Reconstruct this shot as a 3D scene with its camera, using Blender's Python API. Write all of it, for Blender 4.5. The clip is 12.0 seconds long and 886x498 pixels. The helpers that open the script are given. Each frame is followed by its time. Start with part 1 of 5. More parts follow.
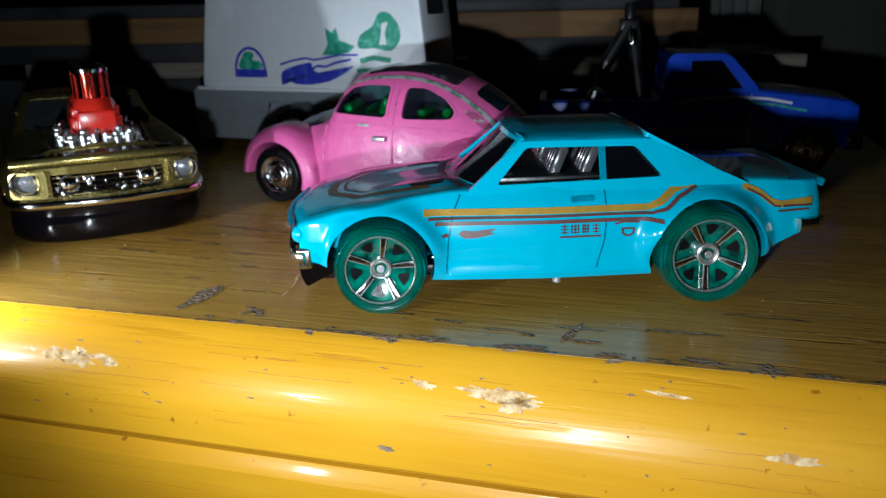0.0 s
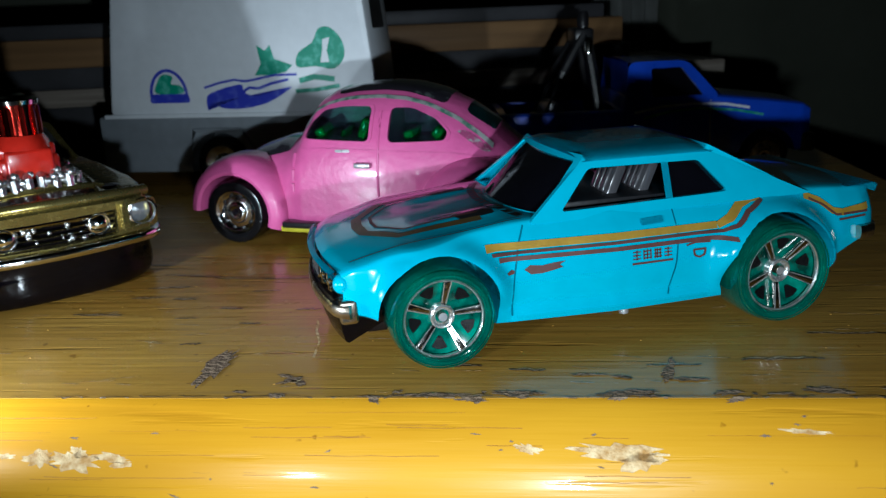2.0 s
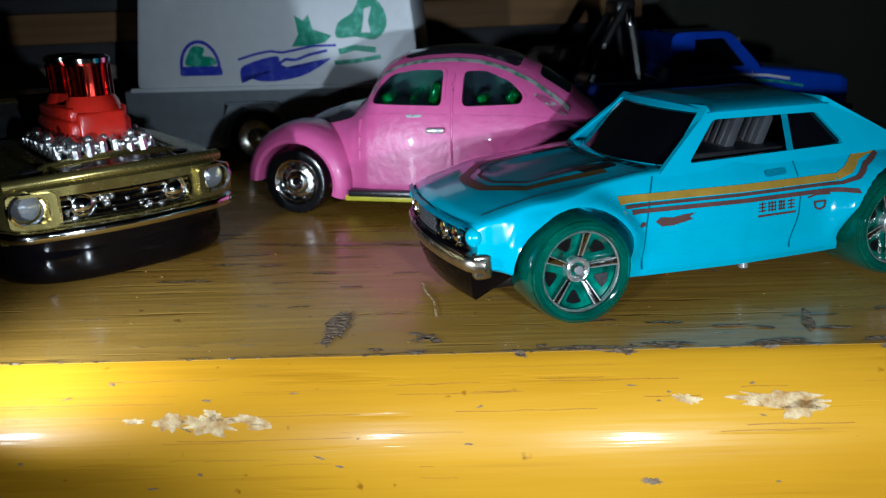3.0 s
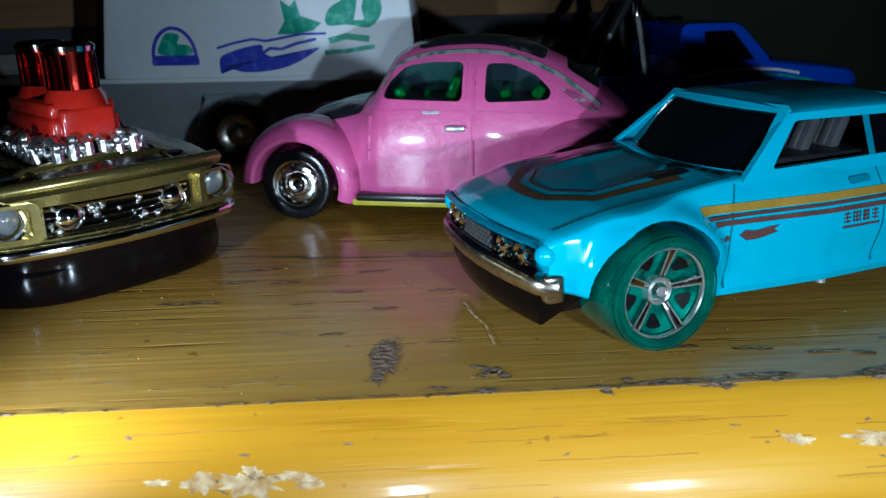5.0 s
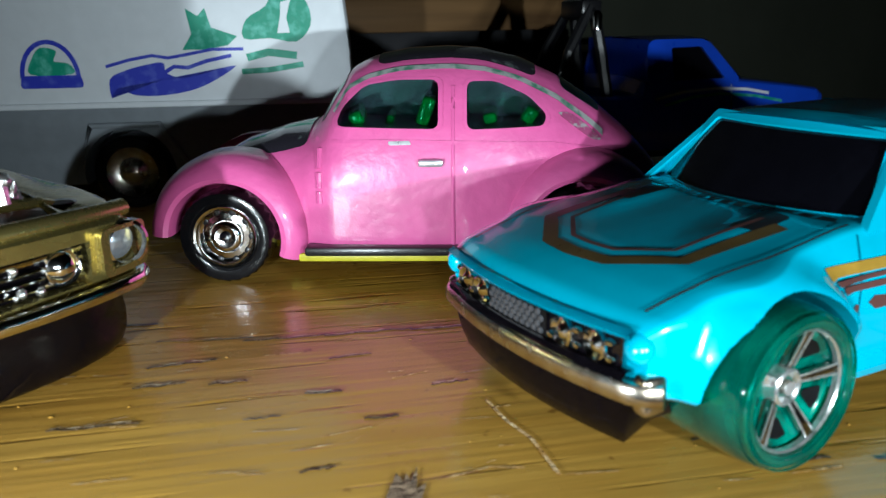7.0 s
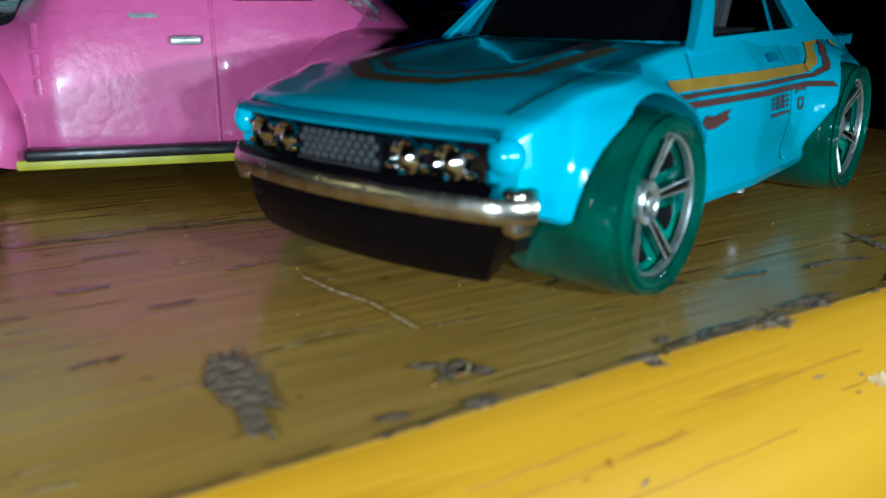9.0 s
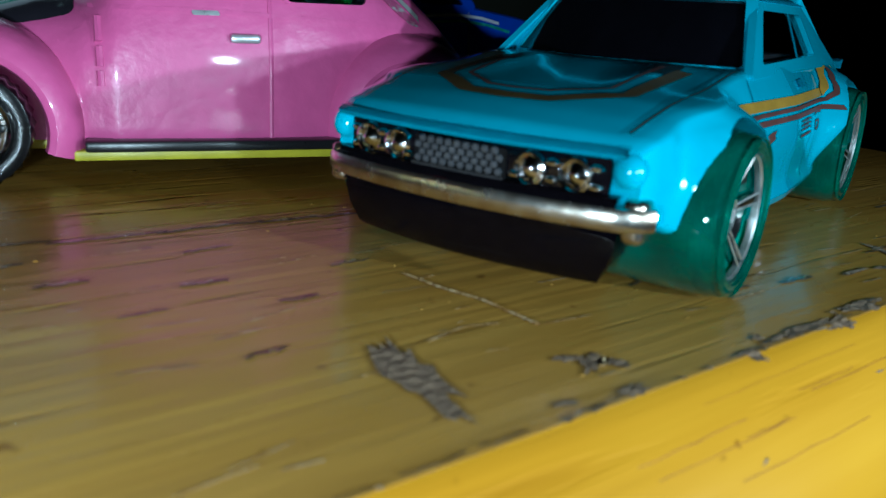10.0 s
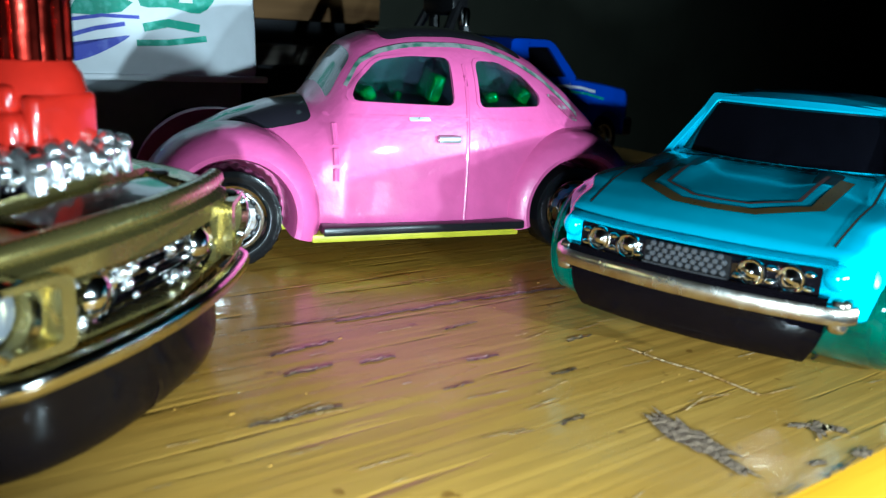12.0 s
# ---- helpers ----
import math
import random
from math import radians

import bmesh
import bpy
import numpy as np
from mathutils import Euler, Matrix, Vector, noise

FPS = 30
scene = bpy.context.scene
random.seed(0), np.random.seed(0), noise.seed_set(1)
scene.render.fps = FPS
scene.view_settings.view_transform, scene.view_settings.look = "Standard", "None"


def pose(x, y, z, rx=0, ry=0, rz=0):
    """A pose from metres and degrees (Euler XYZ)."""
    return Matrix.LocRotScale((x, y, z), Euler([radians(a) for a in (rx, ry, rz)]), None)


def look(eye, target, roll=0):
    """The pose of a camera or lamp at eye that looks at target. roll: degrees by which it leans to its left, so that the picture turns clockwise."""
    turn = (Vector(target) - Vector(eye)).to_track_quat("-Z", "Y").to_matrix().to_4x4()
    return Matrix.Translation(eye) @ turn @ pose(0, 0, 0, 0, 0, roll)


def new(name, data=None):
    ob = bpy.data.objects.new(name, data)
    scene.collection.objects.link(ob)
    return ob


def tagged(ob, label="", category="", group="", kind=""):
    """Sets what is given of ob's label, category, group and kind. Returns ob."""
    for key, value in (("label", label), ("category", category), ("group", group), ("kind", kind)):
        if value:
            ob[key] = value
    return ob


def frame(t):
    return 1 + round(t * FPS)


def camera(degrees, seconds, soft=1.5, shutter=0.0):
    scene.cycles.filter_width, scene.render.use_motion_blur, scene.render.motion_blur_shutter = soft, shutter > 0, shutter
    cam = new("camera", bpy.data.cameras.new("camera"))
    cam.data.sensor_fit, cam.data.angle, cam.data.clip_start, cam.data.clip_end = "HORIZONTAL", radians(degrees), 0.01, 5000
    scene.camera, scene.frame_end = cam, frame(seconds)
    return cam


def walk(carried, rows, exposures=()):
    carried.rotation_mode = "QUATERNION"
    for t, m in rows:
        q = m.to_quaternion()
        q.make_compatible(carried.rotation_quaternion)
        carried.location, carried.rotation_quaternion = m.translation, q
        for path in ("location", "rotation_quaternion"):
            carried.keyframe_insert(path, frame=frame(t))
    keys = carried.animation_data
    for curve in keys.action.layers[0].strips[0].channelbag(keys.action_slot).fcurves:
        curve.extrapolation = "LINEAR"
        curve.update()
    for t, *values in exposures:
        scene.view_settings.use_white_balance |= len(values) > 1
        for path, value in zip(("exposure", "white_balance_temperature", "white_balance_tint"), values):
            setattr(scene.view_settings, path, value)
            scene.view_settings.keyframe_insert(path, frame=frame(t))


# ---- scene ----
cam = camera(58.3, 12.0, 1.3)
cam.data.dof.use_dof, cam.data.dof.focus_distance, cam.data.dof.aperture_fstop = True, 0.092, 62
PATH = [
    (0, (-0.00000, -0.00000, 0.03846), (-0.00748, 0.09508, 0.00839), -1.20),
    (0.5, (-0.00624, 0.00447, 0.03763), (-0.00962, 0.09981, 0.00767), -1.04),
    (1, (-0.00975, 0.00747, 0.03660), (-0.00786, 0.10296, 0.00696), -1.59),
    (1.5, (-0.01953, 0.01166, 0.03845), (-0.01209, 0.10673, 0.00835), -2.06),
    (2, (-0.02411, 0.01347, 0.03818), (-0.01342, 0.10863, 0.00938), -2.31),
    (2.5, (-0.03044, 0.01611, 0.03379), (-0.01654, 0.11081, 0.00483), -2.04),
    (3, (-0.04318, 0.01756, 0.03368), (-0.02695, 0.11172, 0.00416), -2.05),
    (3.2, (-0.04869, 0.01718, 0.03486), (-0.03046, 0.11068, 0.00444), -1.63),
    (4.8, (-0.04972, 0.02875, 0.03052), (-0.02732, 0.12135, 0.00011), -0.31),
    (5, (-0.05227, 0.03118, 0.03347), (-0.02915, 0.12342, 0.00255), -1.26),
    (5.5, (-0.05463, 0.03983, 0.03241), (-0.02940, 0.13135, 0.00100), -1.52),
    (6, (-0.05500, 0.04746, 0.02837), (-0.02558, 0.13817, -0.00175), -0.76),
    (6.5, (-0.05382, 0.05714, 0.02933), (-0.01987, 0.14679, 0.00085), -0.58),
    (7, (-0.05592, 0.05767, 0.03072), (-0.01913, 0.14628, 0.00253), -0.82),
    (7.5, (-0.06097, 0.05444, 0.02686), (-0.01888, 0.14104, -0.00012), -0.54),
    (7.7, (-0.06373, 0.05388, 0.02435), (-0.01835, 0.13886, -0.00248), -0.07),
    (9.3, (-0.05715, 0.07104, 0.01744), (0.01190, 0.13706, -0.01210), 1.80),
    (9.5, (-0.06000, 0.07240, 0.01772), (0.01097, 0.13630, -0.01196), 2.99),
    (10, (-0.06922, 0.07372, 0.01898), (0.00285, 0.13641, -0.01059), 3.58),
    (10.5, (-0.07098, 0.07391, 0.02046), (0.00353, 0.13372, -0.00906), 4.01),
    (11, (-0.07539, 0.07533, 0.02362), (0.00002, 0.13496, -0.00391), 3.27),
    (11.5, (-0.08626, 0.07689, 0.02528), (-0.01240, 0.13876, -0.00151), 3.26),
    (12, (-0.09067, 0.07899, 0.02663), (-0.01968, 0.14426, 0.00017), 3.39),
]
walk(cam, [(t, look(eye, target, roll)) for t, eye, target, roll in PATH],
     exposures=[(0, 0.0, 6250, 8), (2.0, -0.15, 6050, 4), (3.0, -0.32, 5950, 6), (5.0, -0.35, 5450, 1), (5.5, -0.25, 5450, 0), (6.0, -0.05, 5700, 0), (6.5, 0.42, 6500, 2), (7.5, 0.42, 6200, 3), (9.5, -0.45, 5450, -8), (10.5, -0.05, 5300, -8), (11.2, 0.35, 5350, -8), (12, 0.85, 5550, -8)])

# ---- world, lamp and exposure ----
world = bpy.data.worlds.new("dark_room")
scene.world = world
world.use_nodes = True
world.node_tree.nodes["Background"].inputs[0].default_value = (0.75, 0.85, 1.0, 1)
world.node_tree.nodes["Background"].inputs[1].default_value = 0.003
# three fixed wide spots burn at once in place of one phone torch carried along the way past the toys: at its start,
# halfway, and nearer its end
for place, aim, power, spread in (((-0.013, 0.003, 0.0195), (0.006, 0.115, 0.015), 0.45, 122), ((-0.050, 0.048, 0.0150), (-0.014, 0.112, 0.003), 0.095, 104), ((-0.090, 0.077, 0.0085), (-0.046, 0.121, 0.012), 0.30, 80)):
    torch = bpy.data.lights.new("torch_stand_in", "SPOT")
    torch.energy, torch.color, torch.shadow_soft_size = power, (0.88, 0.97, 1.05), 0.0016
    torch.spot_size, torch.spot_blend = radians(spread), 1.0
    new("torch_stand_in", torch).matrix_world = look(place, aim)

MM = 0.001


# ---- materials ----
def mat(name, colour, rough=0.4, metal=0.0, second=None, scale=400, stretch=(1, 1, 1), bump=0.0, bump_scale=1500,
        coat=0.0, wear=0.25, transmission=0.0, ior=1.45, spread=(0.35, 0.7)):
    """A procedural surface: colour broken up at two scales, uneven gloss and fine relief."""
    m = bpy.data.materials.new(name)
    m.use_nodes = True
    n, k = m.node_tree.nodes, m.node_tree.links
    b = n["Principled BSDF"]
    tc, mp = n.new("ShaderNodeTexCoord"), n.new("ShaderNodeMapping")
    mp.inputs["Scale"].default_value = stretch
    k.new(tc.outputs["Object"], mp.inputs["Vector"])
    big, fine = n.new("ShaderNodeTexNoise"), n.new("ShaderNodeTexNoise")
    big.inputs["Scale"].default_value, big.inputs["Detail"].default_value = scale, 6
    fine.inputs["Scale"].default_value, fine.inputs["Detail"].default_value = bump_scale, 4
    for node in (big, fine):
        k.new(mp.outputs[0], node.inputs["Vector"])
    ramp = n.new("ShaderNodeValToRGB")
    ramp.color_ramp.elements[0].position, ramp.color_ramp.elements[1].position = spread
    second = second or tuple(c * (1 - wear) for c in colour)
    ramp.color_ramp.elements[0].color, ramp.color_ramp.elements[1].color = (*second, 1), (*colour, 1)
    k.new(big.outputs["Fac"], ramp.inputs["Fac"])
    k.new(ramp.outputs["Color"], b.inputs["Base Color"])
    mr = n.new("ShaderNodeMapRange")
    mr.inputs["To Min"].default_value, mr.inputs["To Max"].default_value = rough * 0.75, min(1, rough * 1.3)
    k.new(fine.outputs["Fac"], mr.inputs["Value"])
    k.new(mr.outputs["Result"], b.inputs["Roughness"])
    b.inputs["Metallic"].default_value = metal
    b.inputs["IOR"].default_value = ior
    b.inputs["Coat Weight"].default_value, b.inputs["Coat Roughness"].default_value = coat, 0.06
    b.inputs["Transmission Weight"].default_value = transmission
    if bump:
        bp = n.new("ShaderNodeBump")
        bp.inputs["Strength"].default_value, bp.inputs["Distance"].default_value = bump, 0.0004
        k.new(fine.outputs["Fac"], bp.inputs["Height"])
        k.new(bp.outputs[0], b.inputs["Normal"])
    return m


def wood_mat(name, light, dark, rough, coat, gloss=0.5, streak=0.3, relief=0.5):
    """Varnished planks: long grain, darker pores and fine dents, under a worn coat."""
    m = bpy.data.materials.new(name)
    m.use_nodes = True
    n, k = m.node_tree.nodes, m.node_tree.links
    b = n["Principled BSDF"]
    tc = n.new("ShaderNodeTexCoord")

    def noise(scale, stretch, detail=5):
        mp, t = n.new("ShaderNodeMapping"), n.new("ShaderNodeTexNoise")
        mp.inputs["Scale"].default_value = stretch
        t.inputs["Scale"].default_value, t.inputs["Detail"].default_value = scale, detail
        k.new(tc.outputs["Object"], mp.inputs["Vector"])
        k.new(mp.outputs[0], t.inputs["Vector"])
        return t.outputs["Fac"]

    def ramp(fac, p0, c0, p1, c1):
        r = n.new("ShaderNodeValToRGB")
        r.color_ramp.elements[0].position, r.color_ramp.elements[1].position = p0, p1
        r.color_ramp.elements[0].color, r.color_ramp.elements[1].color = (*c0, 1), (*c1, 1)
        k.new(fac, r.inputs["Fac"])
        return r.outputs["Color"]

    def mix(kind, a, c, fac):
        x = n.new("ShaderNodeMix")
        x.data_type, x.blend_type = "RGBA", kind
        x.inputs["Factor"].default_value = fac
        k.new(a, x.inputs["A"]), k.new(c, x.inputs["B"])
        return x.outputs["Result"]

    grain, blotch, pore = noise(160, (0.12, 1.6, 1.6)), noise(28, (0.6, 1.4, 1.4), 3), noise(620, (0.05, 1.5, 1.5), 3)
    speck = noise(520, (1, 1, 1), 2)
    colour = mix("MULTIPLY", ramp(grain, 0.25, dark, 0.72, light), ramp(blotch, 0.3, (0.78, 0.66, 0.50), 0.65, (1, 1, 1)), 0.85)
    colour = mix("MULTIPLY", colour, ramp(pore, 0.27, (0.55, 0.47, 0.38), 0.37, (1, 1, 1)), streak)
    groove = ramp(noise(420, (0.09, 1.5, 1.5), 3), 0.30, (0, 0, 0), 0.38, (1, 1, 1))
    colour = mix("MULTIPLY", colour, ramp(groove, 0.0, (0.62, 0.52, 0.40), 0.8, (1, 1, 1)), streak)
    colour = mix("MULTIPLY", colour, ramp(speck, 0.24, (0.35, 0.25, 0.18), 0.29, (1, 1, 1)), 0.7)
    k.new(colour, b.inputs["Base Color"])
    r = n.new("ShaderNodeMapRange")
    r.inputs["To Min"].default_value, r.inputs["To Max"].default_value = rough * 0.5, rough * 1.7
    k.new(noise(90, (0.4, 1.2, 1.2)), r.inputs["Value"])
    k.new(r.outputs["Result"], b.inputs["Roughness"])
    b.inputs["Specular IOR Level"].default_value = gloss
    b.inputs["Coat Weight"].default_value, b.inputs["Coat Roughness"].default_value = coat, 0.11
    one, two = n.new("ShaderNodeBump"), n.new("ShaderNodeBump")
    one.inputs["Strength"].default_value, one.inputs["Distance"].default_value = 0.16, 0.0004
    two.inputs["Strength"].default_value, two.inputs["Distance"].default_value = 0.30, 0.0012
    k.new(pore, one.inputs["Height"]), k.new(noise(70, (0.25, 1, 1), 4), two.inputs["Height"])
    three = n.new("ShaderNodeBump")
    three.inputs["Strength"].default_value, three.inputs["Distance"].default_value = relief, 0.0003
    k.new(groove, three.inputs["Height"]), k.new(one.outputs[0], three.inputs["Normal"])
    k.new(three.outputs[0], two.inputs["Normal"])
    k.new(two.outputs[0], b.inputs["Normal"]), k.new(two.outputs[0], b.inputs["Coat Normal"])
    return m


WOOD_TOP = wood_mat("varnished_top", (0.51, 0.30, 0.062), (0.44, 0.24, 0.041), 0.26, 0.36, 0.4, 0.2, 0.24)
WOOD_EDGE = wood_mat("varnished_edge", (0.66, 0.345, 0.017), (0.57, 0.28, 0.012), 0.36, 0.3, 0.25, 0.22, 0.2)
BARE = mat("bare_wood", (0.29, 0.20, 0.125), 0.85, second=(0.13, 0.085, 0.055), scale=1300, stretch=(0.8, 1.0, 1), spread=(0.25, 0.75), bump=0.9, bump_scale=1800)
FILLER = mat("exposed_pale_wood", (0.80, 0.62, 0.36), 0.7, second=(0.42, 0.22, 0.06), scale=900, bump=0.6, bump_scale=2200)
# pale tone for scratches, with lit crack edges and varnish glints painted in
PALE_GLINT = mat("pale_varnish_glint", (0.62, 0.50, 0.36), 0.18, second=(0.34, 0.24, 0.12), scale=900, coat=1.0, bump=0.5, bump_scale=1600)
CRACKED = mat("split_grain", (0.22, 0.15, 0.085), 0.45, second=(0.07, 0.045, 0.025), scale=1100, coat=0.5, bump=0.9, bump_scale=1700)
STAIN = mat("orange_varnish_streak", (0.46, 0.20, 0.012), 0.5, second=(0.28, 0.11, 0.010), scale=600)
GAP = mat("dark_gap", (0.03, 0.02, 0.012), 0.8)
TEAL = mat("teal_enamel", (0.0, 0.40, 0.57), 0.22, coat=1.0, wear=0.06, bump=0.025, bump_scale=700)
# darker copy of the teal: the shade in the panel grooves as colour
TEAL_GROOVE = mat("shaded_teal_groove", (0.0, 0.15, 0.23), 0.3, coat=0.6)
PINK = mat("pink_enamel", (0.60, 0.10, 0.295), 0.36, coat=0.5, wear=0.1, bump=0.22, bump_scale=800)
GOLD = mat("gold_metal_flake", (0.38, 0.31, 0.105), 0.26, metal=0.9, coat=0.6, wear=0.06, scale=150, bump_scale=600)
BLUE = mat("blue_enamel", (0.008, 0.06, 0.55), 0.3, coat=0.6, wear=0.1, bump=0.04, bump_scale=500)
CHROME = mat("vacuum_chrome", (0.80, 0.79, 0.77), 0.09, metal=1, wear=0.06, bump=0.10, bump_scale=900)
DARK_CHROME = mat("tarnished_chrome", (0.42, 0.40, 0.38), 0.16, metal=1, wear=0.3, bump=0.3, bump_scale=1200)
CAST = mat("bright_cast_chrome", (0.86, 0.86, 0.86), 0.24, metal=0.95, bump=0.3, bump_scale=1500)
RUBBED = mat("rubbed_chrome", (0.82, 0.79, 0.74), 0.25, metal=1, second=(0.55, 0.46, 0.36), scale=600, bump=0.1, bump_scale=900)
# on chrome parts, the mirrored dark room is put into this near-black
BLACK_GLOSS = mat("near_black_gloss", (0.005, 0.004, 0.006), 0.06, metal=0.0, coat=0.4, bump=0.02)
RED_CHROME = mat("red_chrome", (0.62, 0.045, 0.03), 0.14, metal=1, bump=0.06, bump_scale=900)
RED = mat("red_plastic", (0.50, 0.018, 0.010), 0.24, coat=0.8, bump=0.05, bump_scale=600)
BLACK = mat("black_plastic", (0.012, 0.012, 0.014), 0.3, bump=0.03)
SEAT = mat("dark_grey_plastic", (0.06, 0.06, 0.066), 0.2, coat=0.5)
TINT = mat("black_tinted_glazing", (0.006, 0.006, 0.010), 0.08, coat=1.0)
GREEN_PANE = mat("green_tinted_glazing", (0.003, 0.15, 0.055), 0.05, wear=0.2, scale=160, transmission=1.0, ior=1.25, coat=0.5)
GREEN_SEAT = mat("green_moulded_plastic", (0.01, 0.42, 0.09), 0.16, second=(0.0, 0.12, 0.03), scale=300, coat=0.7)
GREY_PANE = mat("smoke_glazing", (0.07, 0.075, 0.08), 0.2, coat=0.6)
TYRE_GREEN = mat("clear_green_plastic", (0.01, 0.54, 0.38), 0.03, transmission=0.82, ior=1.36, second=(0.0, 0.26, 0.18), scale=260, coat=0.7)
GREEN_DISC = mat("green_wheel_plastic", (0.0, 0.20, 0.14), 0.10, second=(0.0, 0.03, 0.022), scale=450, coat=0.8)
TYRE_BLACK = mat("black_tyre_plastic", (0.005, 0.005, 0.006), 0.17, ior=1.35, bump=0.05)
GOLD_INK = mat("gold_print", (0.50, 0.30, 0.045), 0.35, metal=0.3, bump=0.1, bump_scale=3000)
HOOD_INK = mat("dark_gold_print", (0.13, 0.085, 0.03), 0.3, metal=0.3)
BROWN_INK = mat("brown_print", (0.11, 0.045, 0.04), 0.4)
GREY_WORN = mat("worn_silver_print", (0.5, 0.52, 0.52), 0.35, metal=0.5, second=(0.10, 0.28, 0.20), scale=700, spread=(0.36, 0.55))
SCUFF = mat("rubbed_silver_on_pink", (0.62, 0.56, 0.60), 0.25, metal=0.5, second=(0.60, 0.12, 0.30), scale=1200, spread=(0.50, 0.60), coat=0.6, bump=0.3, bump_scale=900)
# worn bonnet print, and the dark reflection painted on the roof
DARK_PRINT_SHEEN = mat("dark_print_and_reflection", (0.02, 0.018, 0.025), 0.16, second=(0.09, 0.11, 0.11), scale=420, spread=(0.28, 0.40), coat=0.6)
SILVER = mat("bare_zinc", (0.62, 0.63, 0.66), 0.3, metal=0.7)
WHITE = mat("white_plastic", (0.66, 0.70, 0.74), 0.4, wear=0.06, bump=0.02)
GREY = mat("grey_plastic", (0.20, 0.225, 0.25), 0.45, wear=0.12, bump=0.03)
BLUE_INK = mat("blue_print", (0.02, 0.035, 0.42), 0.5, second=(0.10, 0.14, 0.55), scale=500, spread=(0.25, 0.5))
GREEN_INK = mat("green_print", (0.005, 0.27, 0.17), 0.5, second=(0.12, 0.50, 0.40), scale=500, spread=(0.28, 0.5))
YELLOW = mat("yellow_plastic", (0.55, 0.50, 0.03), 0.4)
LENS = mat("clear_lamp_lens", (0.34, 0.36, 0.40), 0.1, metal=0.5, bump=0.3, bump_scale=1600)
BOARD = mat("brown_board", (0.24, 0.13, 0.05), 0.6, second=(0.12, 0.06, 0.022), scale=60, stretch=(0.2, 1, 4), bump=0.2, bump_scale=200)
WHEEL_SILVER = mat("hot_stamped_silver", (0.74, 0.76, 0.76), 0.22, metal=0.85, second=(0.25, 0.36, 0.32), scale=1500, spread=(0.3, 0.45))
PAPER = mat("cardboard_edge", (0.30, 0.26, 0.22), 0.8, second=(0.18, 0.15, 0.12), scale=200, stretch=(0.1, 1, 6))
SLATE = mat("dark_grey_board", (0.055, 0.055, 0.062), 0.5, second=(0.025, 0.025, 0.028), scale=60)
CURTAIN = mat("pale_cloth", (0.42, 0.44, 0.42), 0.9, wear=0.2, scale=90)
WALL = mat("olive_wall_paint", (0.075, 0.083, 0.06), 0.8, wear=0.2, scale=25, bump=0.2, bump_scale=120)
MAROON = mat("reddish_brown_gloss", (0.085, 0.022, 0.012), 0.2, coat=0.8, wear=0.2)
PURPLE = mat("purple_black_plastic", (0.004, 0.003, 0.006), 0.06, ior=1.42, coat=0.2, bump=0.04)


# ---- mesh helpers ----
def link(name, bm, material, parent=None, label="", smooth=38, kind="", category="", group=""):
    bmesh.ops.recalc_face_normals(bm, faces=bm.faces)
    me = bpy.data.meshes.new(name)
    bm.to_mesh(me)
    bm.free()
    me.transform(Matrix.Diagonal((MM, MM, MM, 1)))
    me.materials.append(material)
    if smooth:
        me.shade_smooth()
        me.set_sharp_from_angle(angle=radians(smooth))
    ob = new(name, me)
    if parent:
        ob.parent = parent
    return tagged(ob, label, category, group, kind)


def part(name, bm, material, parent, label="", smooth=38):
    return link(name, bm, material, parent, label, smooth)


def thing(name, x, y, z, turn, label, category, group=""):
    ob = new(name)
    ob.empty_display_size = 0.01
    ob.matrix_world = pose(x * MM, y * MM, z * MM, 0, 0, turn)
    return tagged(ob, label, category, group)


def loft(rings, caps=True):
    """A skin over closed rings of equal length."""
    bm = bmesh.new()
    rows = [[bm.verts.new(p) for p in r] for r in rings]
    k = len(rows[0])
    for a, b in zip(rows, rows[1:]):
        for i in range(k):
            bm.faces.new((a[i], a[(i + 1) % k], b[(i + 1) % k], b[i]))
    if caps:
        bm.faces.new(rows[0][::-1]), bm.faces.new(rows[-1])
    return bm


def sheet(rows, thick=0.0):
    """A skin over open rows of points, thickened when asked."""
    bm = bmesh.new()
    vs = [[bm.verts.new(p) for p in r] for r in rows]
    for a, b in zip(vs, vs[1:]):
        for i in range(len(a) - 1):
            bm.faces.new((a[i], a[i + 1], b[i + 1], b[i]))
    if thick:
        bmesh.ops.solidify(bm, geom=bm.faces[:], thickness=thick)
    return bm


def box(x0, x1, y0, y1, z0, z1, bevel=0.0, seg=2):
    bm = bmesh.new()
    bmesh.ops.create_cube(bm, size=1)
    for v in bm.verts:
        v.co = Vector(((x0 + x1) / 2 + v.co.x * (x1 - x0), (y0 + y1) / 2 + v.co.y * (y1 - y0), (z0 + z1) / 2 + v.co.z * (z1 - z0)))
    if bevel:
        bmesh.ops.bevel(bm, geom=bm.edges[:], offset=bevel, segments=seg, affect="EDGES", profile=0.5)
    return bm


def join(*parts):
    out = bmesh.new()
    for bm in parts:
        me = bpy.data.meshes.new("piece")
        bm.to_mesh(me)
        bm.free()
        out.from_mesh(me)
        bpy.data.meshes.remove(me)
    return out


def moved(bm, m):
    bmesh.ops.transform(bm, matrix=m, verts=bm.verts[:])
    return bm


